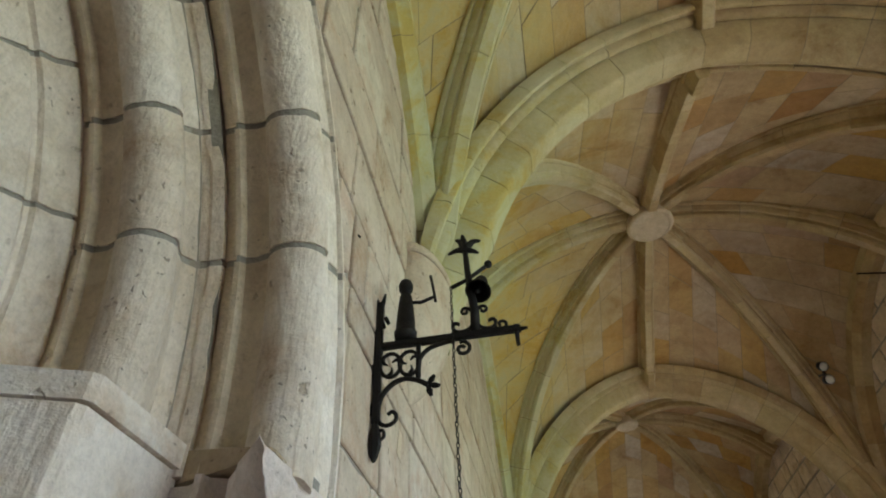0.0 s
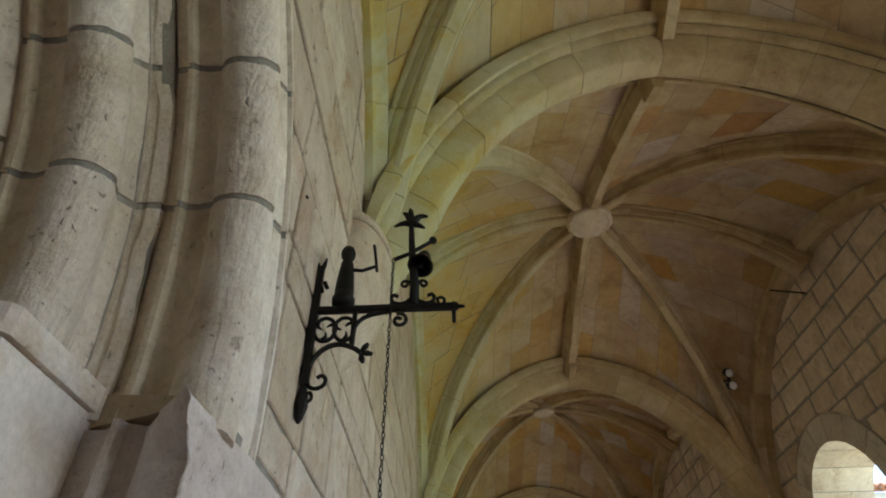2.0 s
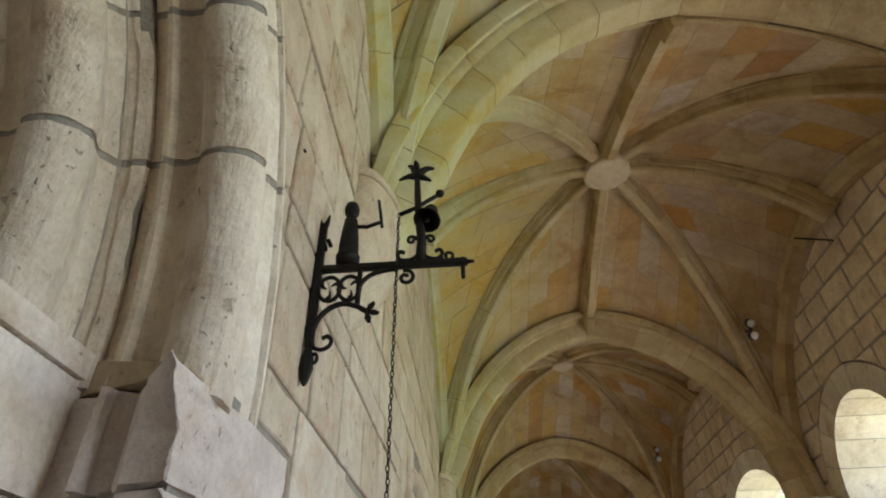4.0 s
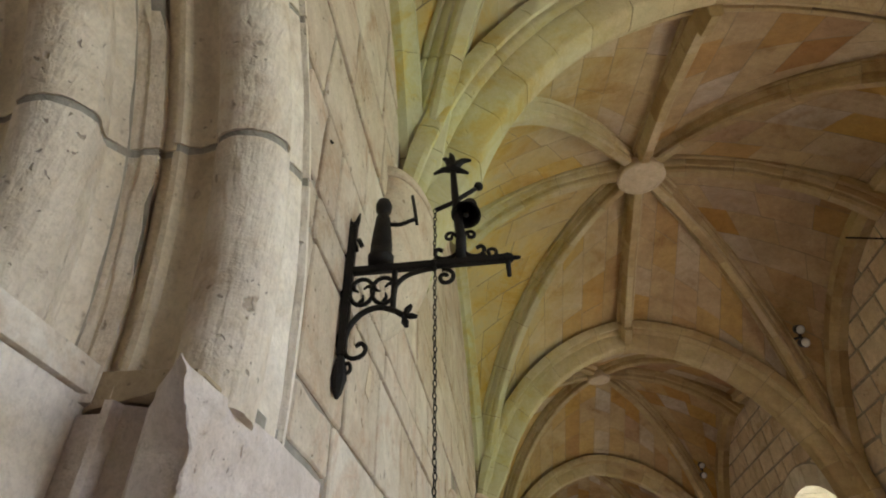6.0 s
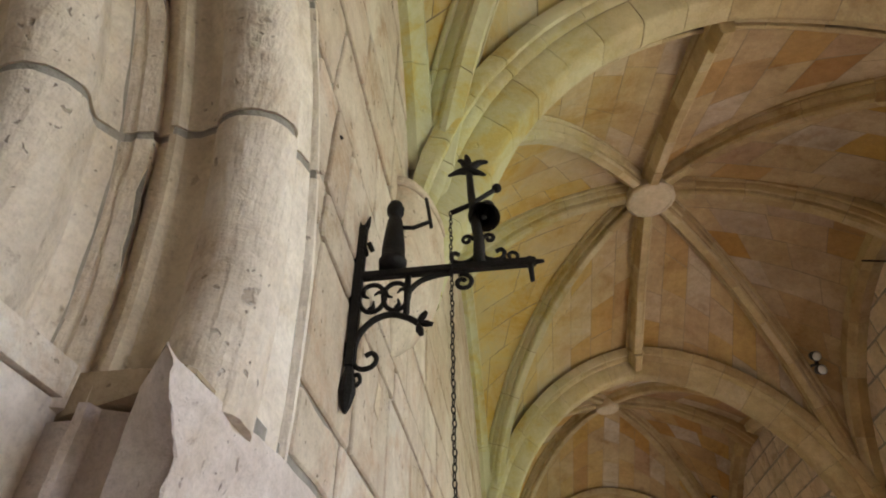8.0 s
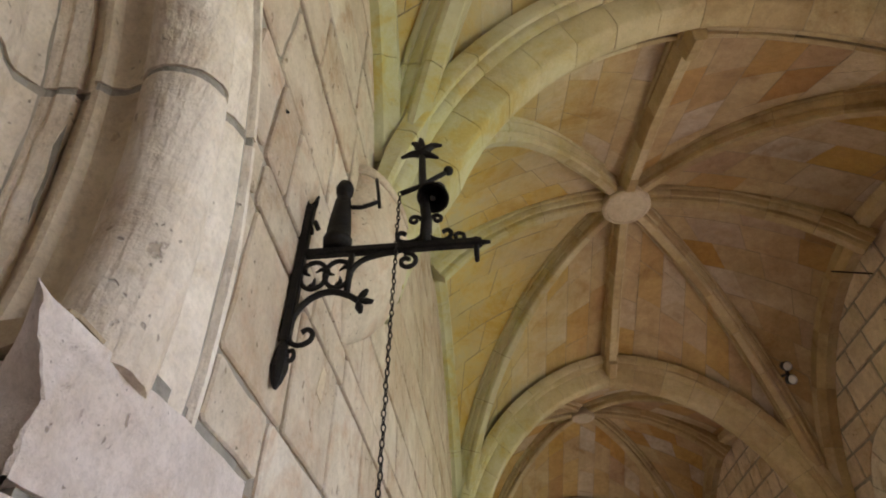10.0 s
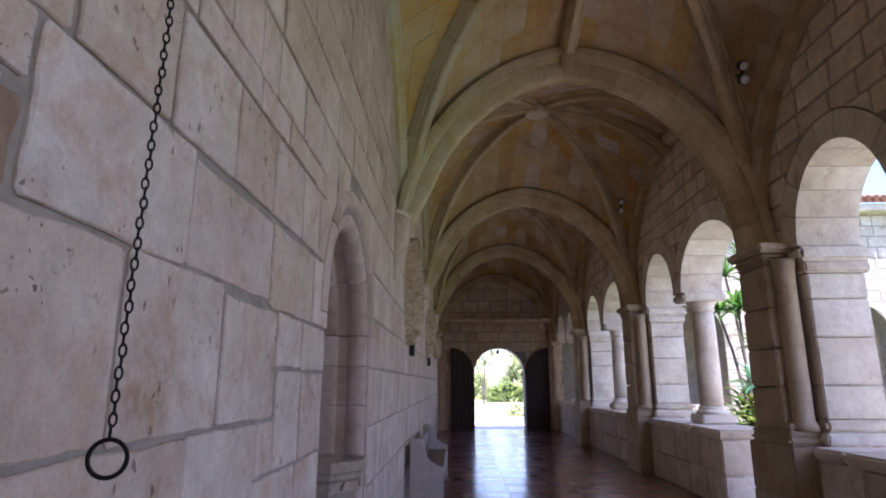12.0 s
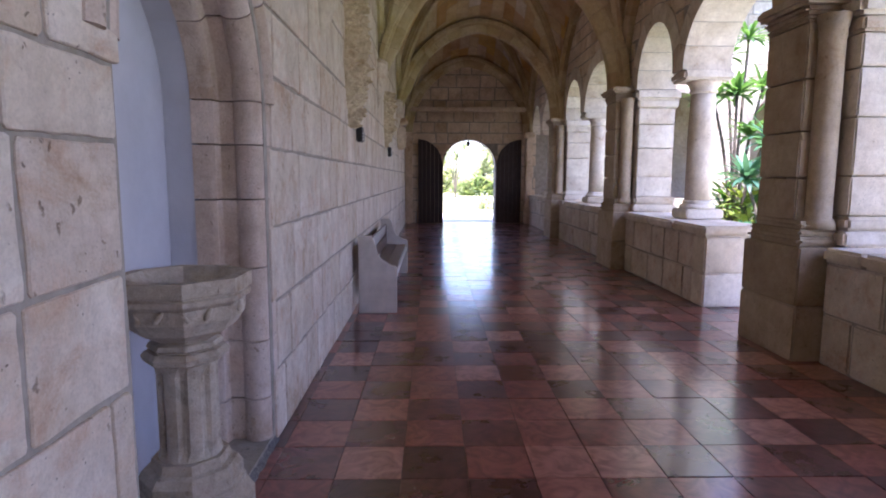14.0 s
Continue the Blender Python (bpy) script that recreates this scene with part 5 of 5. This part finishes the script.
# pull chain with its ring
chain = empty("pull_chain", (0.249, IY - 0.01, 2.715), "thin black iron bell-pull chain ending in a ring", "chain")
link_mesh = None
zc, k = -0.006, 0
while zc > -1.245:
    if link_mesh is None:
        bm = bmesh.new()
        tube(bm, [(0.0042 * math.cos(2 * math.pi * i / 10), 0, 0.0088 * math.sin(2 * math.pi * i / 10)) for i in range(11)], 0.0016, 5, cap=False)
        first = part("link", bm, M_IRON, chain, smooth=True)
        link_mesh = first.data
        link = first
    else:
        link = new("link", link_mesh)
        link.parent = chain
    link.location = (0.001 * math.sin(k * 1.3) - 0.012 * k / 85, -0.018 * k / 85, zc)
    link.rotation_euler = (0, 0, radians(35 + 90 * (k % 2)))
    zc -= 0.0145
    k += 1
bm = bmesh.new()
tube(bm, [(0.023 * math.cos(2 * math.pi * i / 24), 0, 0.023 * math.sin(2 * math.pi * i / 24)) for i in range(25)], 0.003, 6, cap=False)
ringo = part("pull_ring", bm, M_IRON, chain, smooth=True)
ringo.location = (-0.012, -0.018, zc - 0.018)
ringo.rotation_euler = (0, 0, radians(12))
# small hook in the wall above
bm = bmesh.new()
tube(bm, [(-0.01, 0, 0), (0.008, 0, 0), (0.012, 0.002, -0.006)], 0.004, 6)
hook = part("wall_hook", bm, M_IRON, None)
hook.location = (0.0, 1.63, 2.78)
tagged(hook, "tiny rusty iron hook in the wall", "hook")

# ---- floor tiles ----
TP, TQ, TX, TY = 0.336, 0.352, 0.73, 5.1
jv, jf = [], []
trng = random.Random(3)
bm = bmesh.new()
box(bm, -TP / 2 + 0.002, TP / 2 - 0.002, -TQ / 2 + 0.002, TQ / 2 - 0.002, -0.03, 0.0, 0.0015)
tile_me = bpy.data.meshes.new("tile")
bm.to_mesh(tile_me)
bm.free()
tile_me.materials.append(M_TILE)
dark_me = tile_me.copy()
dark_me.materials.clear()
dark_me.materials.append(M_TILE_DARK)
jslots = []
for i in range(-3, 13):
    for j in range(-36, 50):
        cx, cy = TX + (i + 0.5) * TP, TY + (j + 0.5) * TQ
        if cx + TP / 2 < -0.05 or cx - TP / 2 > 4.75 or cy > FAR + 0.3 or cy < BACK:
            continue
        if cx > 4.15 and not any(a - 0.2 < cy < b for a, b in ((7.9, 9.1),)):
            continue
        dz = trng.uniform(-0.0015, 0.0015)
        dark = ((i + j) % 2 == 0) != (trng.random() < 0.1)  # laid roughly as a chequer
        if -1 <= j <= 21:
            t = new("tile", dark_me if dark else tile_me)
            t.parent = floor
            t.location = (cx, cy, dz)
            t.rotation_euler = (trng.uniform(-0.004, 0.004), trng.uniform(-0.004, 0.004), 0)
        else:
            s = len(jv)
            h, g = TP / 2 - 0.004, TQ / 2 - 0.004
            jv.extend([(cx - h, cy - g, dz), (cx + h, cy - g, dz), (cx + h, cy + g, dz), (cx - h, cy + g, dz)])
            jf.append((s, s + 1, s + 2, s + 3))
            jslots.append(1 if dark else 0)
tagged(mesh("joined_tiles", jv, jf, [M_TILE, M_TILE_DARK], floor, slots=jslots), kind="stuff")

# ---- masonry of the arcade wall ----
def inside_right(u, v):
    for c, r, s, h, _ in arcade_openings:
        if abs(u - c) < r + 0.02 and (v < s or math.hypot((u - c) / (r + 0.15), (v - s) / (h + 0.15)) < 1):
            return True
    for y in PIER_NEAR:
        if y < u < y + PIER_LEN and v < 2.9:
            return True
    return False


clear_right = chain_push(*[push_circle(c, r + 0.27, s, h + 0.27) for c, r, s, h, _ in arcade_openings])


def clear_above(u, v):
    return (u, v) if v < ARCH_SPRING else clear_right(u, v)


masonry("joined_stones", wall_right, lambda u, v, out: (WX0 + 0.012 - out, u, v), [2.9, 3.14, 3.4, 3.68, 3.95, 4.2, 4.48, 4.75, 5.0, 5.3], 1.5, FAR, random.Random(21), (M_WARM, M_WARM_FAR), lengths=(0.25, 0.55), skip=inside_right, push=clear_above, joint=0.018, single=lambda u, v: u < 12.5, depth=0.012)
for c, r, s, h, _ in arcade_openings[2:]:
    n = 9
    for i in range(n):
        verts, faces = [], []
        for k in range(5):
            th = math.pi * (i + k / 4) / n
            th += 0.006 if k == 0 else (-0.006 if k == 4 else 0)
            for rr, x in ((-0.004, WX0 + 0.002), (0.25, WX0 - 0.001), (0.25, WX1 + 0.008), (-0.004, WX1 + 0.008)):
                verts.append((x, c + (r + rr) * math.cos(th), s + (h + rr) * math.sin(th)))
        for k in range(4):
            for j in range(4):
                a, b = k * 4 + j, k * 4 + (j + 1) % 4
                faces.append((a, b, b + 4, a + 4))
        faces += [(0, 1, 2, 3), (19, 18, 17, 16)]
        mesh("arch_stone", verts, faces, M_PIER, wall_right)

# ---- far wall: masonry, cornice, pilasters, door ----
far_clear = push_circle(2.1, 0.88, 1.9, 0.86)


def inside_far(u, v):
    return abs(u - 2.1) < 0.88 and (v < 1.9 or math.hypot((u - 2.1) / 0.88, (v - 1.9) / 0.86) < 1)


masonry("joined_stones", wall_far, lambda u, v, out: (u, FAR + 0.012 - out, v), [0, 0.38, 0.76, 1.14, 1.5, 1.88, 2.24, 2.6, 2.95, 3.3, 3.66, 4.0, 4.4, 4.8, 5.2, 5.6, 6.0], -0.05, 4.3, random.Random(31), (M_WARM, M_WARM_FAR), lengths=(0.35, 0.8), skip=inside_far, push=far_clear, depth=0.012, single=lambda u, v: v < 4.0)
cornice = empty("cornice", (2.0, FAR, 3.5), "stone cornice on small brackets above the end doorway", "cornice", kind="structure")
bm = bmesh.new()
box(bm, -1.95, 1.9, -0.26, 0.005, 0.12, 0.26, 0.02)
part("shelf", bm, M_WARM, cornice)
for k in range(6):
    bm = bmesh.new()
    box(bm, -1.6 + k * 0.62, -1.46 + k * 0.62, -0.2, 0.005, -0.12, 0.118, 0.03)
    part("bracket", bm, M_WARM, cornice)
M_STUD = plain("iron_stud", (0.03, 0.028, 0.026), 0.4, 0.7)


def door_leaf(x0, x1, hinge_right):
    """Arched half of a double door, folded back against the wall."""
    d = empty("door_leaf", ((x0 + x1) / 2, FAR - 0.06, 0), "dark studded oak door leaf standing open against the wall", "door", "end doorway leaves")
    n = 6
    for k in range(n):
        a, b = x0 + (x1 - x0) * k / n, x0 + (x1 - x0) * (k + 1) / n

        def top(x):
            f = (x1 - x) / (x1 - x0) if hinge_right else (x - x0) / (x1 - x0)
            return 1.9 + 0.84 * math.sqrt(max(0.0, 1 - f * f))
        bm = bmesh.new()
        pts = [(a + 0.003, 0.02), (b - 0.003, 0.02), (b - 0.003, top(b - 0.003)), ((a + b) / 2, top((a + b) / 2)), (a + 0.003, top(a + 0.003))]
        f0 = [bm.verts.new((x - d.location.x, -0.03, z)) for x, z in pts]
        f1 = [bm.verts.new((x - d.location.x, 0.03, z)) for x, z in pts]
        bm.faces.new(f0)
        bm.faces.new(list(reversed(f1)))
        for i in range(5):
            bm.faces.new((f0[i], f1[i], f1[(i + 1) % 5], f0[(i + 1) % 5]))
        part("plank", bm, M_WOOD, d)
        for z in (0.35, 0.8, 1.25, 1.7):
            bm = bmesh.new()
            lathe(bm, [(0.02, 0), (0.016, 0.012), (0.005, 0.018)], (0, 0, 0), 8)
            s = part("stud", bm, M_STUD, d)
            s.location = ((a + b) / 2 - d.location.x, -0.03, z)
            s.rotation_euler = (radians(90), 0, 0)


door_leaf(0.42, 1.22, False)
door_leaf(2.98, 3.8, True)
lamp = empty("hanging_lantern", (2.08, FAR + 0.3, 2.71), "small black iron lantern hanging in the doorway arch", "lantern")
bm = bmesh.new()
lathe(bm, [(0.01, -0.17), (0.045, -0.15), (0.06, -0.05), (0.03, -0.02), (0.008, 0.0), (0.006, 0.04)], (0, 0, 0), 8)
part("lantern_body", bm, M_IRON, lamp)
# pilaster with capital in the far right corner, and slim wall shafts on the left
for x, y in ((4.0, 21.3), (0.12, 21.3), (0.1, 17.1)):
    p = empty("wall_shaft", (x, y, 0), "slim stone shaft with a capital below the vault ribs", "shaft", "wall shafts", "structure")
    z0 = 0.0 if x > 1 or y > 20 else 2.2
    bm = bmesh.new()
    box(bm, -0.12, 0.12, -0.14, 0.14, z0, 2.78, 0.05)
    part("shaft", bm, M_WARM, p)
    bm = bmesh.new()
    box(bm, -0.17, 0.17, -0.2, 0.2, 2.782, 2.95, 0.04)
    part("capital", bm, M_WARM, p)

# ---- spot lamps and a rod on the vault ----
def spot_pair(x, y, z):
    s = empty("spotlight", (x, y, z), "pair of small round spotlights clamped on a vault rib", "spotlight", "vault spotlights")
    for k, (dx, dy, dz, ax, ay) in enumerate(((0.01, -0.03, 0.1, -55, -10), (-0.01, -0.05, -0.07, -65, -15))):
        bm = bmesh.new()
        lathe(bm, [(0.02, 0.09), (0.045, 0.07), (0.055, 0.0), (0.05, -0.005)], (0, 0, 0), 16)
        h = part("lamp_head", bm, M_LAMP, s, smooth=True)
        h.location, h.rotation_euler = (dx, dy, dz), (radians(ax), radians(ay), 0)
        bm = bmesh.new()
        lathe(bm, [(0.05, -0.006), (0.03, -0.014), (0.005, -0.016)], (0, 0, 0), 16)
        part("lens", bm, M_LENS, h, smooth=True)
    bm = bmesh.new()
    tube(bm, [(0.04, 0.22, 0.12), (0.02, 0.06, 0.05), (0, 0, 0.09), (0, 0, -0.05)], 0.014)
    part("arm", bm, M_LAMP, s)


spot_pair(3.7, 6.7, 4.7)
spot_pair(3.73, 11.5, 4.73)
bm = bmesh.new()
tube(bm, [(4.24, 5.42, 5.02), (3.72, 5.3, 5.0)], 0.009, 6)
rod = part("iron_rod", bm, M_IRON, None)
tagged(rod, "thin rusty iron rod sticking out of the wall", "rod")

# ---- garden and buildings outside ----
wing = half_plane_wall("wing_wall", 17.9, 18.45, 4.9, 34.0, 6.7, [(7.4 + k * 2.35 + (0.5 if k % 2 else 0.0), 0.86, 2.9, 0.86, 0.95) for k in range(11)], M_MORTAR, "sunlit pale limestone wall of the next cloister wing with arches", swap=True)


def inside_wing(u, v):
    for k in range(11):
        c = 7.4 + k * 2.35 + (0.5 if k % 2 else 0.0)
        if abs(u - c) < 0.88 and 0.95 < v and (v < 2.9 or math.hypot(u - c, v - 2.9) < 0.88):
            return True
    return False


clear_wing = chain_push(*[push_circle(7.4 + k * 2.35 + (0.5 if k % 2 else 0.0), 0.88, 2.9) for k in range(11)])
masonry("joined_stones", wing, lambda u, v, out: (u, 17.9 - out, v), [0.95 + 0.32 * k for k in range(19)], 4.9, 34.0, random.Random(41), (M_WALL, M_WALL_FAR), lengths=(0.3, 0.7), skip=inside_wing, push=lambda u, v: clear_wing(u, v) if v > 0.96 else (u, v), joint=0.02)
masonry("joined_stones", wing, lambda u, v, out: (u, 17.9 - out, v), [0.0, 0.45, 0.93], 4.9, 34.0, random.Random(42), (M_WALL, M_WALL_FAR), lengths=(0.4, 0.8))
bm = bmesh.new()
box(bm, 4.9, 34.0, 21.4, 21.9, 0, 6.7)
tagged(part("wing_back_wall", bm, M_WALL_FAR, None), "inner wall of the next cloister wing", "wall", kind="structure")
wing_roof = empty("wing_roof", (4.9, 17.6, 6.75), "red clay tile roof edge on the next wing", "roof", kind="structure")
bm = bmesh.new()
v = [bm.verts.new(p) for p in ((0, -0.1, 0), (29.1, -0.1, 0), (29.1, 4.5, 1.5), (0, 4.5, 1.5), (0, -0.1, -0.08), (29.1, -0.1, -0.08), (29.1, 4.5, 1.42), (0, 4.5, 1.42))]
for f in ((0, 1, 2, 3), (7, 6, 5, 4), (0, 4, 5, 1), (1, 5, 6, 2), (2, 6, 7, 3), (3, 7, 4, 0)):
    bm.faces.new([v[i] for i in f])
part("slab", bm, M_ROOF, wing_roof)
bm = bmesh.new()
tube(bm, [(0, -0.2, 0.04), (0, 2.0, 0.75)], 0.085, 10)
tile_roof = part("roof_tile", bm, M_ROOF, wing_roof)
for k in range(1, 110):
    t = new("roof_tile", tile_roof.data)
    t.parent = wing_roof
    t.location = (0.22 * k, 0, 0)
bm = bmesh.new()
box(bm, 4.9, 34.0, 17.55, 17.9, 6.45, 6.66, 0.03)
tagged(part("eave", bm, M_PIER, None), "pale stone eave course under the roof", "eave", kind="structure")
# roof slope over the arcade's outer edge
bm = bmesh.new()
box(bm, 4.8, 5.15, BACK, 17.9, 6.5, 6.7)
tagged(part("gallery_eave", bm, M_ROOF, None), "tiled eave of the gallery roof", "eave", kind="structure")

path_out = mesh("path", [(-1.5, FAR + 0.62, -0.02), (6.5, FAR + 0.62, -0.02), (9.0, 70, -0.02), (-3.5, 70, -0.02)], [(0, 1, 2, 3)], M_PATH)
tagged(path_out, "pale sunlit path beyond the doorway", "path", kind="structure")
# unseen paving, added to throw sunlight up into the vault
bounce_ground = mesh("pavement", [(4.78, 0.0, -0.03), (7.6, 0.0, -0.03), (7.6, 10.2, -0.03), (5.6, 10.2, -0.03), (5.6, 17.85, -0.03), (4.78, 17.85, -0.03)], [(0, 1, 2, 3, 4, 5)], M_BOUNCE)
tagged(bounce_ground, "pale grey paving along the arcade", "pavement", kind="structure")


def blade(bm, base, direction, length, width, droop, n=5, fold=0.15):
    """A strap leaf that arches over."""
    d = Vector(direction).normalized()
    side = d.cross(Vector((0, 0, 1)))
    side = side.normalized() if side.length > 1e-3 else Vector((1, 0, 0))
    p = Vector(base)
    prev = None
    for i in range(n + 1):
        f = i / n
        w = width * (math.sin(math.pi * min(1.0, 0.12 + f * 0.88)) ** 0.7)
        up = side.cross(d)
        row = [bm.verts.new(p - side * w / 2 + up * w * fold), bm.verts.new(p), bm.verts.new(p + side * w / 2 + up * w * fold)]
        if prev:
            bm.faces.new((prev[0], prev[1], row[1], row[0]))
            bm.faces.new((prev[1], prev[2], row[2], row[1]))
        prev = row
        p = p + d * length / n
        d = (d + Vector((0, 0, -droop / n))).normalized()


def rosette(bm, centre, rng, count, length, width):
    for k in range(count):
        a = 2 * math.pi * k * 0.618 + rng.uniform(-0.2, 0.2)
        e = rng.uniform(-0.1, 1.2)
        blade(bm, centre, (math.cos(a) * math.cos(e), math.sin(a) * math.cos(e), math.sin(e)), length * rng.uniform(0.7, 1.1), width * rng.uniform(0.8, 1.1), rng.uniform(0.5, 1.3))


def cane_plant(x, y, canes, seed, leaf, label, length=0.5, width=0.075, count=34):
    rng = random.Random(seed)
    p = empty("cane_plant", (x, y, -0.31), label, "plant", "garden cane plants")
    for dx, dy, h in canes:
        bm = bmesh.new()
        pts = [(dx * f * f + rng.uniform(-0.02, 0.02), dy * f * f, (h + 0.3) * f) for f in (0, 0.25, 0.5, 0.75, 1.0)]
        tube(bm, pts, 0.04, 7, 0.6)
        part("cane", bm, M_BARK, p, smooth=True)
        bm = bmesh.new()
        rosette(bm, pts[-1], rng, count, length, width)
        part("leaf_rosette", bm, leaf, p, smooth=True)


def shrub(x, y, z, rx, ry, rz, seed, leaf, label, count=260, length=0.28, width=0.07, name="shrub"):
    rng = random.Random(seed)
    s = empty(name, (x, y, z), label, "shrub")
    bm = bmesh.new()
    for k in range(count):
        a, e = rng.uniform(0, 2 * math.pi), rng.uniform(-0.2, 1.5)
        q = rng.uniform(0.25, 1.0) ** 0.5
        n = 0.75 + 0.35 * noise.noise(Vector((a * 1.4, e * 2.0, seed)))
        c = (rx * q * n * math.cos(a) * math.cos(e), ry * q * n * math.sin(a) * math.cos(e), rz * q * n * max(0.0, math.sin(e)) + 0.05)
        blade(bm, c, (math.cos(a) + rng.uniform(-0.6, 0.6), math.sin(a) + rng.uniform(-0.6, 0.6), rng.uniform(0.1, 1.2)), length * rng.uniform(0.6, 1.2), width * rng.uniform(0.7, 1.2), rng.uniform(0.3, 1.4), 4)
    part("foliage", bm, leaf, s, smooth=True)
    bm = bmesh.new()
    for k in range(6):
        a = k * 1.05
        tube(bm, [(0, 0, -0.3), (rx * 0.25 * math.cos(a), ry * 0.25 * math.sin(a), rz * 0.3), (rx * 0.55 * math.cos(a), ry * 0.55 * math.sin(a), rz * 0.65)], 0.02, 5, 0.5)
    part("stems", bm, M_BARK, s, smooth=True)
    return s


cane_plant(6.4, 12.9, [(0.0, 0.1, 3.0), (0.45, -0.7, 2.85), (-0.25, 0.5, 3.0), (0.5, 0.5, 2.3)], 1, M_LEAF, "tall green cane plant with strap-leaf rosettes", 0.6, 0.1)
cane_plant(6.2, 11.4, [(0.15, 0.1, 1.9), (-0.2, 0.35, 1.5), (0.35, -0.2, 1.35)], 2, M_LEAF3, "mid-height blue-green cane plant", 0.55, 0.1)
cane_plant(7.3, 14.6, [(0.2, 0.2, 4.4), (-0.3, 0.1, 4.0), (0.3, -0.3, 3.3)], 3, M_LEAF, "tall cane plant against the sunlit wall", 0.6, 0.08)
shrub(6.3, 12.2, -0.31, 0.9, 1.0, 1.5, 4, M_LEAF2, "bright yellow-green leafy shrub", 340, 0.4, 0.09)
shrub(5.7, 10.9, -0.31, 0.3, 0.4, 0.9, 5, M_LEAF, "broad upright glossy green leaves by the parapet", 26, 0.95, 0.2)
shrub(6.9, 13.4, -0.31, 1.0, 1.2, 2.3, 15, M_LEAF, "tall dense green garden shrub with long leaves", 300, 0.55, 0.11)
shrub(6.6, 14.5, -0.31, 0.8, 1.2, 1.2, 6, M_LEAF3, "dark green leafy shrub by the arcade", 300, 0.4, 0.08)
shrub(7.3, 10.9, -0.31, 0.6, 0.6, 1.2, 7, M_PINK, "pink-leaved shrub in the cloister garden", 160, 0.4, 0.07)
shrub(9.2, 12.5, -0.31, 1.2, 1.0, 0.8, 8, M_LEAF2, "low yellow-green garden shrub in the cloister", 260, 0.35, 0.07)
cane_plant(6.9, 12.1, [(0.1, 0.2, 1.6), (-0.35, 0.0, 2.1), (0.3, -0.4, 1.2), (-0.1, -0.5, 1.7)], 21, M_LEAF3, "leaning cane plant with broad blue-green leaves", 0.55, 0.11)
shrub(5.75, 12.0, -0.31, 0.35, 0.5, 1.0, 22, M_LEAF, "upright broad-leaved green plant in the bed", 34, 0.8, 0.18)
shrub(6.0, 11.6, -0.31, 0.6, 0.6, 1.5, 23, M_LEAF3, "mid-height bush of long blue-green leaves", 90, 0.6, 0.1)
shrub(6.6, 12.9, -0.31, 0.7, 0.8, 2.0, 24, M_LEAF2, "tall yellow-green leafy bush behind the canes", 150, 0.5, 0.1)
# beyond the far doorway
shrub(3.5, 31.0, -0.05, 0.55, 1.2, 0.75, 9, M_GLARELEAF, "low yellow-green border shrub by the path", 260, 0.4, 0.08)
lawn = mesh("garden_lawn", [(-30, 27, 0.0), (34, 27, 0.0), (40, 75, 0.0), (-40, 75, 0.0)], [(0, 1, 2, 3)], M_DRYLAWN)
tagged(lawn, "sunlit pale lawn beyond the doorway", "lawn", kind="structure")
shrub(4.9, 52.0, -0.2, 2.2, 1.6, 2.0, 10, M_BUSH, "large round green bush beyond the path", 900, 0.7, 0.22)
shrub(2.4, 60.0, -0.2, 2.6, 2.0, 3.4, 11, M_GLARELEAF, "pale green garden bushes far away", 900, 0.8, 0.2)
shrub(6.8, 60.0, -0.2, 3.0, 2.4, 6.5, 12, M_GLARELEAF, "tall green garden tree crown far away", 1300, 0.9, 0.25)
shrub(1.0, 66.0, -0.2, 4.5, 2.4, 7.0, 14, M_GLARELEAF, "tall pale green trees at the garden's end", 1300, 1.0, 0.28)
cane_plant(2.6, 46.0, [(0.3, 0, 4.3), (-0.4, 0, 3.9), (0.7, 0.3, 3.6), (-0.7, 0.2, 3.4), (0.1, 0.4, 3.0)], 13, M_GLARELEAF, "clump of slim palms beyond the doorway", 1.0, 0.12)
